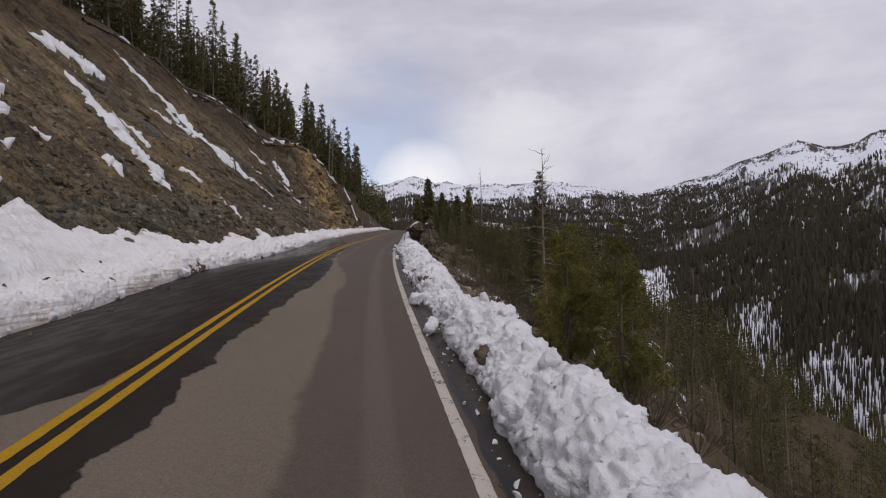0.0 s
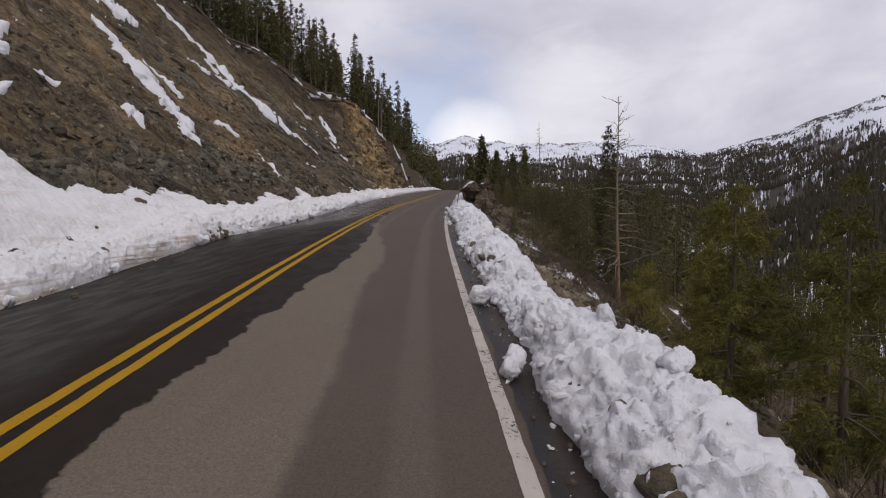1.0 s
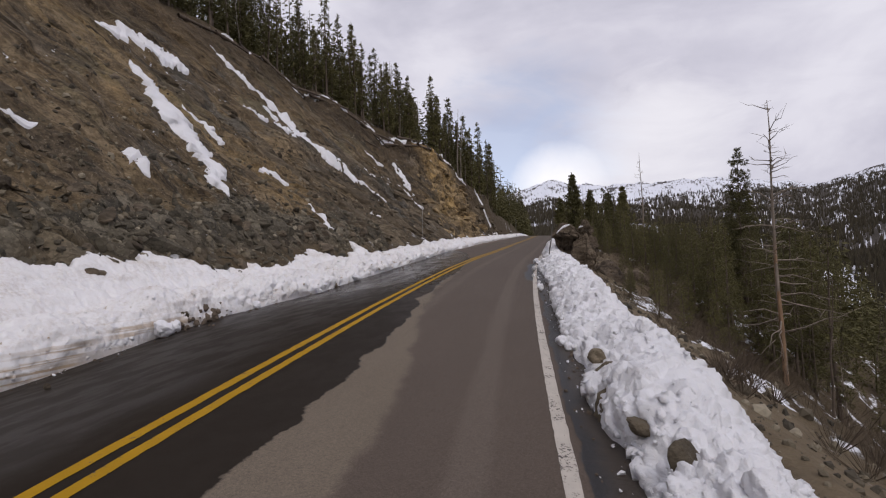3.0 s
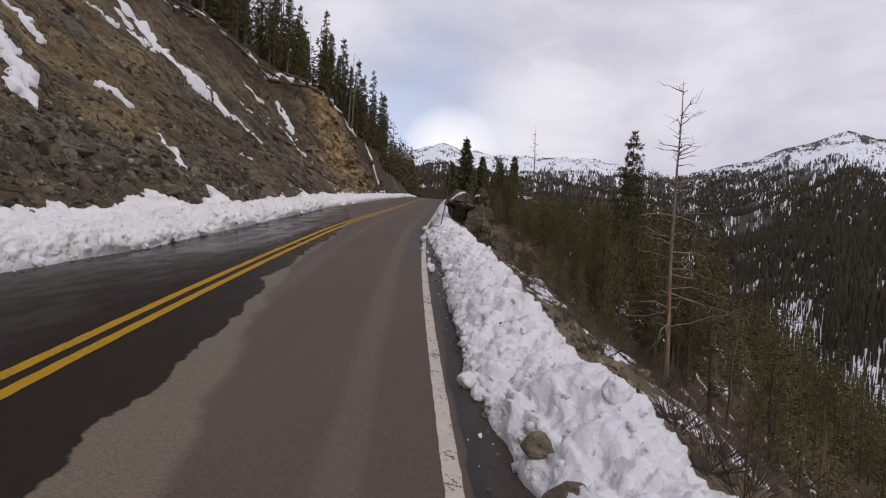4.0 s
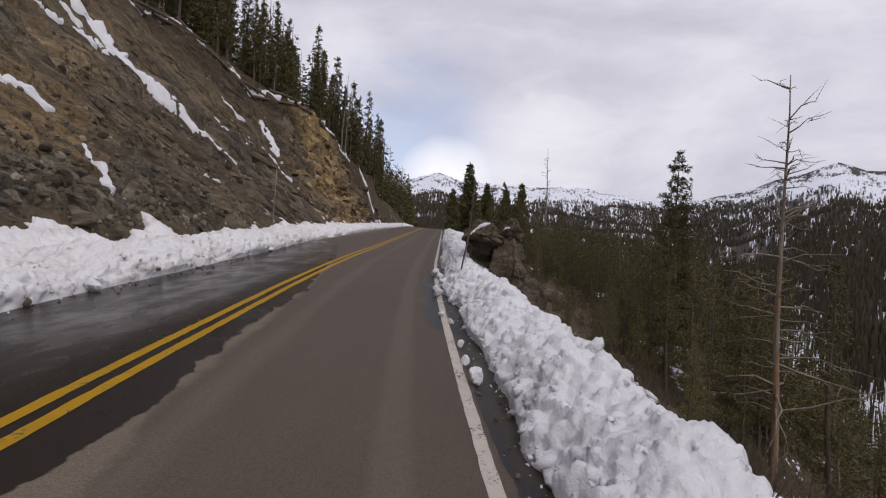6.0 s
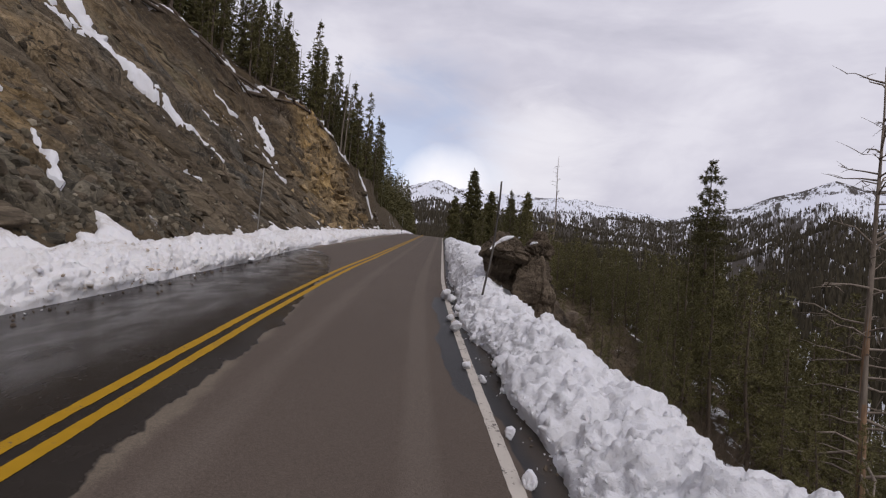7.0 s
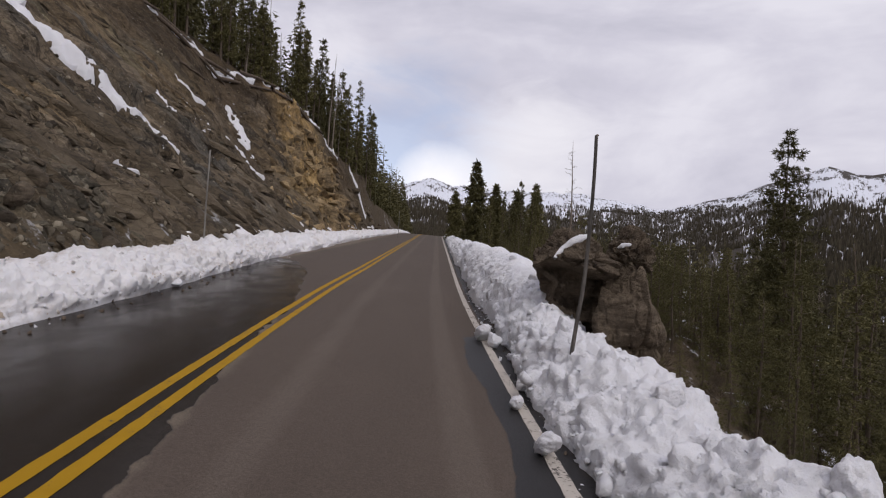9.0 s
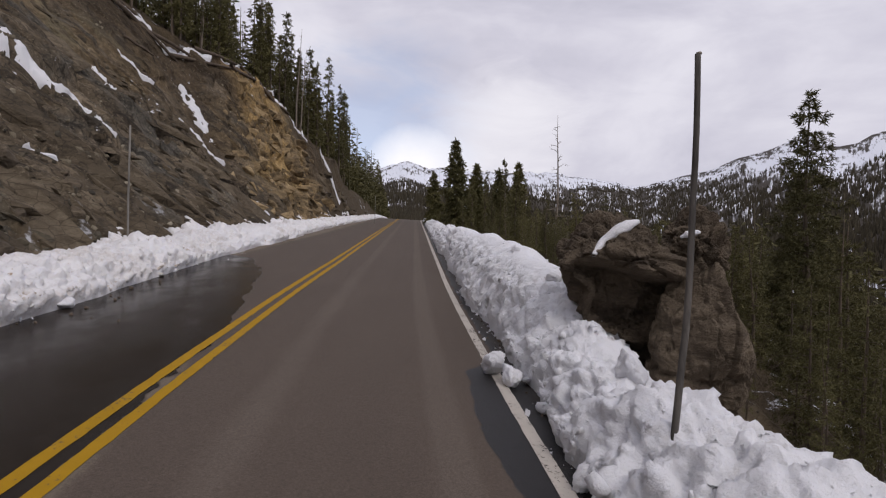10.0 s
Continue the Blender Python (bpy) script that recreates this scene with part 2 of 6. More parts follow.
def earth_look(g):
    """The ground sheet: rock and scree of the cut, litter under the trees, snow lying on far slopes."""
    p = g.place()
    n1 = g.noise(p, 0.22, 5, 0.6)
    n2 = g.noise(p, 2.2, 6, 0.65)
    n3 = g.noise(p, 7.0, 5, 0.7)
    z = g.node("ShaderNodeSeparateXYZ", Vector=p).outputs[2]

    def bedded(a, b, c, wander):
        """Rock coordinates: across the beds, down the fall line, and up; a little warped."""
        v = g.node("ShaderNodeCombineXYZ", X=g.math("MULTIPLY", g.attr("bed"), 10.0 * a), Y=g.math("MULTIPLY", g.attr("along"), 10.0 * b), Z=g.math("MULTIPLY", z, c)).outputs[0]
        warp = g.node("ShaderNodeVectorMath")
        warp.operation = "MULTIPLY_ADD"
        g.put(warp.inputs[0], g.node("ShaderNodeTexNoise", Vector=p, Scale=1.1, Detail=5.0).outputs["Color"])
        warp.inputs[1].default_value = (wander, wander, wander)
        g.put(warp.inputs[2], v)
        return warp.outputs[0]

    strata = g.noise(bedded(1.0, 0.22, 0.5, 0.5), 0.9, 8, 0.68)
    streaks = g.noise(bedded(1.0, 0.10, 0.1, 0.3), 1.7, 6, 0.7)
    w = bedded(1.0, 0.62, 0.5, 0.7)
    big, mid, small = g.cells(w, 0.55), g.cells(w, 1.9), g.cells(w, 6.0)
    soil = g.ramp(g.math("ADD", g.math("MULTIPLY", n2, 0.5), g.math("MULTIPLY", streaks, 0.5)), [(0.36, (0.062, 0.044, 0.026)), (0.50, (0.145, 0.106, 0.062)), (0.64, (0.225, 0.170, 0.102))])
    soil = g.mix(g.step(n1, 0.52, 0.64), soil, g.mix(n2, (0.090, 0.074, 0.044), (0.210, 0.172, 0.104)))
    rock = g.ramp(strata, [(0.32, (0.040, 0.032, 0.023)), (0.46, (0.112, 0.087, 0.059)), (0.56, (0.165, 0.128, 0.085)), (0.68, (0.265, 0.212, 0.148))])
    rock = g.mix(g.math("MULTIPLY", g.step(g.noise(p, 0.3, 4, 0.6), 0.48, 0.62), 0.75), rock, g.mix(n2, (0.062, 0.060, 0.052), (0.165, 0.152, 0.126)))
    rubble = g.ramp(mid, [(0.0, (0.056, 0.051, 0.040)), (0.5, (0.128, 0.113, 0.086)), (1.0, (0.230, 0.200, 0.148))])
    rubble = g.mix(g.math("MULTIPLY", n3, 0.6), rubble, (0.080, 0.068, 0.050))
    stony = g.step(g.math("ADD", g.noise(bedded(1.0, 0.4, 0.4, 0.4), 0.5, 6, 0.65), g.math("MULTIPLY", g.attr("slab"), 0.35)), 0.50, 0.60)
    cut = g.mix(stony, soil, rock)
    cut = g.mix(g.math("MULTIPLY", g.step(streaks, 0.47, 0.37), 0.7), cut, (0.036, 0.029, 0.022))
    cut = g.mix(g.step(g.math("ADD", g.attr("broken"), g.math("MULTIPLY", g.math("SUBTRACT", n1, 0.5), 1.2)), 0.30, 0.62), cut, rubble)
    cut = g.mix(g.math("MULTIPLY", g.attr("loam"), 0.8), cut, g.mix(n2, (0.034, 0.025, 0.017), (0.105, 0.076, 0.048)))
    ochre = g.ramp(g.math("ADD", g.math("MULTIPLY", strata, 0.6), g.math("MULTIPLY", g.noise(p, 0.7, 6, 0.7), 0.4)), [(0.36, (0.075, 0.052, 0.030)), (0.45, (0.215, 0.148, 0.075)), (0.53, (0.40, 0.265, 0.110)), (0.66, (0.60, 0.42, 0.195))])
    cut = g.mix(g.attr("ochre"), cut, ochre)
    tone = g.math("ADD", 0.42, g.math("ADD", g.math("MULTIPLY", big, 0.38), g.math("ADD", g.math("MULTIPLY", mid, 0.22), g.math("MULTIPLY", small, 0.34))))
    cut = g.mix(1.0, cut, g.grey(tone), "MULTIPLY")
    hard = g.math("MAXIMUM", g.math("MAXIMUM", g.attr("broken"), g.attr("slab")), g.math("MAXIMUM", g.attr("ochre"), g.math("MULTIPLY", stony, 0.6)))
    crack = g.math("MAXIMUM", g.math("MULTIPLY", g.joints(w, 0.55, 0.022), 0.7), g.math("MULTIPLY", g.joints(w, 1.9, 0.035), 0.55))
    cut = g.mix(g.math("MULTIPLY", crack, hard), cut, (0.020, 0.017, 0.014))
    pebbles = g.step(g.noise(p, 11, 4, 0.7), 0.60, 0.66)
    cut = g.mix(g.math("MULTIPLY", pebbles, 0.65), cut, (0.270, 0.225, 0.160))
    gravel = g.math("ADD", 0.72, g.math("MULTIPLY", g.cells(p, 13.0), 0.56))
    cut = g.mix(0.85, cut, g.grey(gravel), "MULTIPLY")
    specks = g.step(g.math("ADD", g.math("MULTIPLY", g.noise(p, 2.6, 5, 0.7), 0.75), g.math("MULTIPLY", g.noise(p, 0.16, 3, 0.5), 0.4)), 0.735, 0.755)
    cut = g.mix(specks, cut, (0.80, 0.81, 0.85))
    litter = g.mix(n2, (0.036, 0.027, 0.017), (0.130, 0.096, 0.056))
    litter = g.mix(g.math("MULTIPLY", g.attr("verge"), 0.9), litter, g.mix(g.math("ADD", g.math("MULTIPLY", n2, 0.5), g.math("MULTIPLY", n3, 0.5)), (0.055, 0.040, 0.024), (0.29, 0.225, 0.145)))
    near_snow = g.step(g.math("ADD", g.noise(p, 0.45, 6, 0.68), g.attr("snowy")), 0.60, 0.66)
    litter = g.mix(near_snow, litter, (0.80, 0.81, 0.85))
    col = g.mix(g.attr("cut"), litter, cut)
    def seen(a, b):
        return g.node("ShaderNodeCombineXYZ", X=g.math("MULTIPLY", g.attr("bearing"), a), Y=g.math("MULTIPLY", g.attr("rise"), b), Z=0.0).outputs[0]
    far_n = g.math("ADD", g.math("MULTIPLY", g.noise(seen(0.55, 9.0), 1.0, 8, 0.68, 0.6), 0.5), g.math("MULTIPLY", g.noise(seen(4.5, 14.0), 1.0, 5, 0.7), 0.5))
    far_snow = g.step(g.math("ADD", far_n, g.attr("far_snow")), 0.52, 0.58)
    far = g.mix(far_snow, g.mix(n1, (0.030, 0.026, 0.022), (0.085, 0.072, 0.060)), (0.74, 0.76, 0.82))
    col = g.mix(g.attr("far"), col, far)
    relief = g.math("ADD", g.math("MULTIPLY", mid, 0.09), g.math("MULTIPLY", small, 0.055))
    h = g.math("ADD", g.math("MULTIPLY", relief, g.math("ADD", 0.35, hard)), g.math("ADD", g.math("MULTIPLY", n2, 0.10), g.math("MULTIPLY", n3, 0.07)))
    h = g.math("ADD", h, g.math("MULTIPLY", g.noise(p, 26, 4, 0.65), 0.022))
    return {"Base Color": col, "Roughness": 0.93, "Normal": g.bump(h, 1.0, 1.0), "Specular IOR Level": 0.2}


EARTH = material("earth", earth_look)


def stone_look(dark, light, grain=(0.6, 0.8, 2.2)):
    def look_of(g):
        p = g.place()
        s = g.noise(g.stretched(grain, (20, -30, 0)), 2.0, 7, 0.68, 0.5)
        col = g.ramp(s, [(0.3, dark), (0.68, light)])
        lichen = g.step(g.noise(p, 7, 5, 0.65), 0.62, 0.70)
        col = g.mix(g.math("MULTIPLY", lichen, 0.45), col, (0.25, 0.23, 0.17))
        w = g.stretched((1.0, 0.8, 1.5), (15, 25, 5))
        col = g.mix(g.math("MULTIPLY", g.joints(w, 2.1, 0.04), 0.22), col, (0.012, 0.010, 0.008))
        col = g.mix(g.math("MULTIPLY", g.cells(w, 2.1), 0.45), col, g.mix(0.5, dark, (0.03, 0.025, 0.02)))
        tone = g.math("ADD", 0.65, g.math("MULTIPLY", g.rand(), 0.7))
        col = g.mix(1.0, col, g.node("ShaderNodeCombineColor", Red=tone, Green=tone, Blue=tone).outputs[0], "MULTIPLY")
        h = g.math("ADD", s, g.math("MULTIPLY", g.noise(p, 14, 6, 0.7), 0.7))
        return {"Base Color": col, "Roughness": 0.9, "Normal": g.bump(h, 1.0, 0.09), "Specular IOR Level": 0.25}
    return look_of


STONE = material("stone", stone_look((0.042, 0.033, 0.023), (0.21, 0.165, 0.115)))
TAN_STONE = material("tan_stone", stone_look((0.075, 0.058, 0.038), (0.30, 0.245, 0.17)))


def scree_look(g):
    p = g.place()
    col = g.ramp(g.island(), [(0.0, (0.050, 0.044, 0.035)), (0.45, (0.115, 0.096, 0.068)), (0.8, (0.185, 0.155, 0.108)), (1.0, (0.31, 0.27, 0.20))])
    col = g.mix(0.6, col, g.grey(g.math("ADD", 0.5, g.noise(p, 18, 4, 0.7))), "MULTIPLY")
    return {"Base Color": col, "Roughness": 0.92, "Normal": g.bump(g.noise(p, 30, 4, 0.65), 0.8, 0.02), "Specular IOR Level": 0.2}


SCREE = material("scree", scree_look)


def ledge_look(stops, crack=0.55):
    def look_of(g):
        p = g.place()
        grain = g.noise(g.stretched((1.0, 1.2, 2.6), (32, -26, 18)), 1.3, 8, 0.70, 0.5)
        col = g.ramp(g.math("ADD", g.math("MULTIPLY", grain, 0.75), g.math("MULTIPLY", g.math("FRACT", g.math("ADD", g.island(), g.rand())), 0.25)), stops)
        col = g.mix(0.8, col, g.grey(g.math("ADD", 0.45, g.math("MULTIPLY", g.noise(p, 9, 6, 0.75), 1.1))), "MULTIPLY")
        w = g.stretched((1.0, 0.9, 1.5), (20, -30, 10))
        col = g.mix(g.math("MULTIPLY", g.joints(w, 2.6, 0.045), crack), col, (0.018, 0.015, 0.012))
        col = g.mix(g.math("MULTIPLY", g.step(g.noise(p, 1.1, 4, 0.6), 0.50, 0.62), 0.45), col, stops[2][1])
        h = g.math("ADD", g.math("MULTIPLY", grain, 0.16), g.math("ADD", g.math("MULTIPLY", g.cells(w, 2.6), 0.05), g.math("MULTIPLY", g.noise(p, 12, 6, 0.72), 0.06)))
        return {"Base Color": col, "Roughness": 0.92, "Normal": g.bump(h, 1.0, 1.0), "Specular IOR Level": 0.2}
    return look_of


LEDGE = material("ledge_rock", ledge_look([(0.32, (0.038, 0.030, 0.021)), (0.48, (0.098, 0.076, 0.050)), (0.60, (0.150, 0.118, 0.079)), (0.75, (0.235, 0.190, 0.132))]))
RUBBLE = material("broken_rock", ledge_look([(0.32, (0.045, 0.040, 0.030)), (0.50, (0.100, 0.087, 0.064)), (0.62, (0.156, 0.134, 0.096)), (0.76, (0.250, 0.215, 0.155))]))
OCHRE_ROCK = material("ochre_rock", ledge_look([(0.34, (0.070, 0.051, 0.031)), (0.47, (0.190, 0.138, 0.078)), (0.57, (0.320, 0.230, 0.122)), (0.72, (0.50, 0.375, 0.21))], 0.35))
OUTCROP = material("outcrop_rock", ledge_look([(0.32, (0.026, 0.020, 0.014)), (0.47, (0.078, 0.059, 0.042)), (0.58, (0.135, 0.104, 0.073)), (0.74, (0.245, 0.195, 0.14))], 0.18))


def needle_look(dark, light):
    def look_of(g):
        v = g.math("ADD", g.math("MULTIPLY", g.island(), 0.45), g.math("MULTIPLY", g.rand(), 0.55))
        col = g.ramp(v, [(0.0, dark), (0.6, tuple((a + b) / 2 for a, b in zip(dark, light))), (1.0, light)])
        return {"Base Color": col, "Roughness": 0.75, "Specular IOR Level": 0.2}
    return look_of


SPRUCE = material("spruce_needles", needle_look((0.066, 0.062, 0.027), (0.182, 0.160, 0.064)))
PINE = material("pine_needles", needle_look((0.082, 0.080, 0.021), (0.270, 0.236, 0.062)))
FAR_TREES = material("far_woods", needle_look((0.028, 0.0235, 0.0155), (0.090, 0.074, 0.045)))
DRY_TWIG = material("dry_twigs", needle_look((0.055, 0.040, 0.028), (0.17, 0.13, 0.09)))


def bark_look(dark, light):
    def look_of(g):
        s = g.noise(g.stretched((6, 6, 0.8)), 2.0, 5, 0.65)
        return {"Base Color": g.ramp(s, [(0.3, dark), (0.7, light)]), "Roughness": 0.9, "Normal": g.bump(s, 0.6, 0.02)}
    return look_of


BARK = material("bark", bark_look((0.045, 0.033, 0.024), (0.16, 0.12, 0.085)))
DEAD_WOOD = material("dead_wood", bark_look((0.10, 0.075, 0.055), (0.30, 0.25, 0.20)))
ORANGE_BARK = material("peeled_bark", bark_look((0.12, 0.075, 0.045), (0.34, 0.21, 0.12)))
GREY_POST = material("grey_post", bark_look((0.11, 0.10, 0.09), (0.30, 0.28, 0.25)))
POST_WOOD = material("weathered_post", bark_look((0.022, 0.019, 0.017), (0.13, 0.115, 0.10)))


# ---- numbers of the plan ----
def smooth(a, lo, hi):
    t = np.clip((np.asarray(a, float) - lo) / (hi - lo), 0, 1)
    return t * t * (3 - 2 * t)


def line_x(y):
    """The white edge line's x, carried on straight where the road bends away."""
    y = np.asarray(y, float)
    c = np.clip(y, -20, 45)
    base = 0.1888 - 0.13015 * c + 0.0007048 * c ** 2 + 0.000006025 * c ** 3
    return base + np.where(y > 45, -0.033 * (y - 45), np.where(y < -20, -0.151 * (y + 20), 0))


def road_x(y):
    bend = np.maximum(np.asarray(y, float) - 106, 0)
    return line_x(y) + 0.006 * np.minimum(bend, 70) ** 2 + np.where(bend > 70, 0.84 * (bend - 70), 0)


def road_z(y):
    y = np.asarray(y, float)
    c = np.clip(y, -20, 45)
    return 0.05813 * c - 0.000204 * c ** 2 + np.where(y > 45, 0.052 * (np.minimum(y, 112) - 45), np.where(y < -20, 0.066 * (y + 20), 0)) + 0.01 * np.maximum(y - 112, 0)


def bank(y):
    """Cross fall of the road: it rises to the left."""
    return np.interp(y, [45, 110], [-0.108, -0.04])


def crossfall(y, lat):
    """Height across the road, against the white line: the left lane and its lay-by tip the other way."""
    y, lat = np.asarray(y, float), np.asarray(lat, float)
    b = bank(y)
    tip = np.interp(y, [0, 12, 20, 25, 33, 43, 60, 110], [-0.17, -0.17, -0.11, -0.12, 0.0, 0.09, 0.07, 0.04])
    over = np.maximum(-3.4 - lat, 0)
    ease = np.minimum(over, 0.6) ** 2 / 1.2 + np.maximum(over - 0.6, 0)
    return b * np.maximum(lat, -3.4) - b * (over - ease) + tip * ease


def base_u(y):
    """How far left of the white line the left snow bank begins."""
    return np.interp(y, [-10, 5, 10, 14, 17, 20, 23, 25.4, 28, 30, 32, 35, 45, 53, 63, 80, 110], [9.2, 9.2, 9.2, 9.0, 8.7, 8.35, 8.0, 7.4, 6.8, 6.5, 6.25, 6.1, 6.1, 6.35, 6.6, 6.7, 6.1])


def back_u(y):
    """How far left of the white line that snow ends against the rock."""
    return np.interp(y, [-10, 1, 8, 10.9, 12.5, 13.4, 14.1, 14.7, 16.1, 17.4, 18.5, 21, 23.7, 25.5, 27.2, 29.6, 30.6, 31.2, 33.3, 34.3, 34.85, 35.3, 36.5, 38.5, 41.4, 44.4, 44.9, 48.5, 49.8, 52, 61, 73, 110],
                     [12.4, 12.3, 12.0, 11.9, 12.7, 13.0, 13.0, 12.0, 11.9, 11.6, 11.7, 11.6, 10.65, 10.2, 10.3, 10.4, 10.8, 10.2, 9.35, 9.4, 10.2, 8.9, 8.65, 8.7, 8.7, 9.2, 8.9, 9.2, 9.9, 9.2, 9.0, 8.5, 7.6])


def foot_u(y):
    return np.interp(y, [20, 31, 36], [10.2, 9.0, 8.0])


def hashed(i, j, k, seed):
    n = (i.astype(np.int64) * 73856093) ^ (j.astype(np.int64) * 19349663) ^ (k.astype(np.int64) * 83492791) ^ (seed * 2654435761)
    n = (n ^ (n >> 13)) * 1274126177 & 0x7FFFFFFF
    n = (n ^ (n >> 16)) * 668265263 & 0x7FFFFFFF
    return ((n >> 7) & 0xFFFF) / 65535.0


def value_noise(x, y, z=0.0, seed=0):
    x, y, z = np.broadcast_arrays(np.asarray(x, float), np.asarray(y, float), np.asarray(z, float))
    i, j, k = np.floor(x), np.floor(y), np.floor(z)
    f, g, h = x - i, y - j, z - k
    f, g, h = f * f * (3 - 2 * f), g * g * (3 - 2 * g), h * h * (3 - 2 * h)
    total = 0.0
    for a in (0, 1):
        for b in (0, 1):
            for c in (0, 1):
                w = (f if a else 1 - f) * (g if b else 1 - g) * (h if c else 1 - h)
                total = total + w * hashed(i + a, j + b, k + c, seed)
    return total * 2 - 1


def fbm(x, y, z=0.0, octaves=4, seed=0, gain=0.5):
    total, amp, f = 0.0, 1.0, 1.0
    for o in range(octaves):
        total = total + amp * value_noise(np.asarray(x) * f, np.asarray(y) * f, np.asarray(z) * f, seed + o)
        amp, f = amp * gain, f * 2.03
    return total


def ridged(x, y, z=0.0, octaves=4, seed=0):
    total, amp, f = 0.0, 1.0, 1.0
    for o in range(octaves):
        total = total + amp * (1 - 2 * np.abs(value_noise(np.asarray(x) * f, np.asarray(y) * f, np.asarray(z) * f, seed + o)))
        amp, f = amp * 0.5, f * 2.1
    return total


def lumps(x, y, z, seed=0):
    """Rounded cells: 1 at a cell's middle, falling to 0 at the joints."""
    i, j, k = np.floor(x), np.floor(y), np.floor(z)
    near = np.full(np.shape(x), 9.0)
    for a in (-1, 0, 1):
        for b in (-1, 0, 1):
            for c in (-1, 0, 1):
                u, v, w = i + a, j + b, k + c
                d = (u + hashed(u, v, w, seed) - x) ** 2 + (v + hashed(u, v, w, seed + 1) - y) ** 2 + (w + hashed(u, v, w, seed + 2) - z) ** 2
                near = np.minimum(near, d)
    return np.sqrt(np.maximum(0, 1 - near))


def blocks(x, y, z, seed=0, joint=0.30, dome=0.35):
    """Broken blocks: a random height for each cell, sunk at the joints."""
    i, j, k = np.floor(x), np.floor(y), np.floor(z)
    first, second = np.full(np.shape(x), 9.0), np.full(np.shape(x), 9.0)
    height = np.zeros(np.shape(x))
    for a in (-1, 0, 1):
        for b in (-1, 0, 1):
            for c in (-1, 0, 1):
                u, v, w = i + a, j + b, k + c
                p, q, s = hashed(u, v, w, seed), hashed(u, v, w, seed + 1), hashed(u, v, w, seed + 2)
                dx, dy, dz = x - u - p, y - v - q, z - w - s
                d = np.sqrt(dx * dx + dy * dy + dz * dz)
                closer = d < first
                second = np.where(closer, first, np.minimum(second, d))
                tilt = 0.55 + 0.45 * p + 0.5 * ((q - 0.5) * dx + (s - 0.5) * dy + (p - 0.5) * dz)
                height = np.where(closer, tilt, height)
                first = np.where(closer, d, first)
    return height * (0.35 + 0.65 * smooth(second - first, 0.0, joint)) + dome * np.sqrt(np.maximum(0, 1 - first * first))


EDGE_Y = [-60, 10, 24, 35, 48, 56, 63, 66, 70, 73.4, 77.5, 80, 84, 88, 92, 100, 200]
EDGE_U = [26, 26, 27.7, 29.5, 28.4, 26.7, 23, 20.4, 18.2, 15.8, 14.6, 13.8, 11.4, 9.9, 9.4, 9.2, 9.2]


LIFT_Y = [10, 24, 32, 38, 44, 53, 60, 66, 70, 75, 80, 83, 85, 88, 92, 100, 120, 140, 200]
LIFT_K = [1.0, 1.0, 1.01, 1.03, 1.08, 1.16, 1.19, 1.44, 1.66, 2.12, 2.5, 3.0, 3.6, 4.4, 5.4, 5.2, 3.6, 3.0, 2.0]


def cut_edge(y):
    """How far left of the white line the cut slope ends and the wood begins."""
    return np.interp(y, EDGE_Y, EDGE_U) + 0.4 * value_noise(np.asarray(y) * 0.23, 7.7, 0, 3)


def cut_height(u, y):
    k = np.interp(y, LIFT_Y, LIFT_K)
    f = foot_u(y)
    v = np.where(u < 17, np.maximum(u - f, 0) * 9 / (17 - f), u - 8)
    e = np.maximum(cut_edge(y) - 8, 0.5)
    w = np.minimum(v, e)
    return k * (0.68 * w + 0.012 * w * w) + 0.62 * np.maximum(v - e, 0)


RIDGE_AZ = [-60, -20, -8, -4.4, -2.6, -0.4, 3.7, 7.6, 12, 16.4, 20, 23, 26, 28.3, 30.5, 32.2, 34.7, 36.2, 38, 40, 46, 60, 90, 130]
RIDGE_EL = [0.10, 0.10, 0.112, 0.122, 0.131, 0.121, 0.115, 0.116, 0.113, 0.103, 0.094, 0.112, 0.128, 0.147, 0.160, 0.173, 0.158, 0.157, 0.176, 0.165, 0.150, 0.14, 0.12, 0.1]


def mountain(x, y):
    """The far side of the valley and the snowy range, by bearing and distance."""
    r = np.hypot(x, y) + 1e-6
    az = np.degrees(np.arctan2(x, y))
    ridge_r = np.interp(az, [-20, 0, 14, 24, 34, 60], [3600, 3600, 3300, 2500, 2100, 1900])
    el = np.interp(az, RIDGE_AZ, RIDGE_EL) + np.interp(az, [0, 12, 20, 26, 32, 40], [0.0, 0.0, -0.003, -0.012, -0.016, -0.013]) + 0.0030 * fbm(az * 0.9, 3.3, 0, 5, 11, 0.62)
    valley_r = np.interp(az, [-10, 5, 20, 40, 90], [260, 300, 260, 210, 200])
    valley_z = np.interp(az, [-10, 0, 8, 20, 40, 90], [6, -5, -45, -95, -110, -110])
    s = (r - valley_r) / (ridge_r - valley_r)
    top = el * ridge_r
    up = valley_z + (top - valley_z) * np.clip(s, 0, 1) ** np.interp(az, [0, 15, 35], [1.35, 1.15, 1.0])
    folds = ridged(x * 0.0022, y * 0.0022, 0, 5, 31) * np.clip(s, 0, 1) * (1 - np.clip(s, 0, 1)) * 4
    up = up + (folds - 0.6) * 0.05 * (top - valley_z) * smooth(s, 0, 0.25) * (1 - 0.5 * np.clip(s, 0, 1))
    return np.where(s > 1, top - (s - 1) * ridge_r * 0.35, up), s, az, r


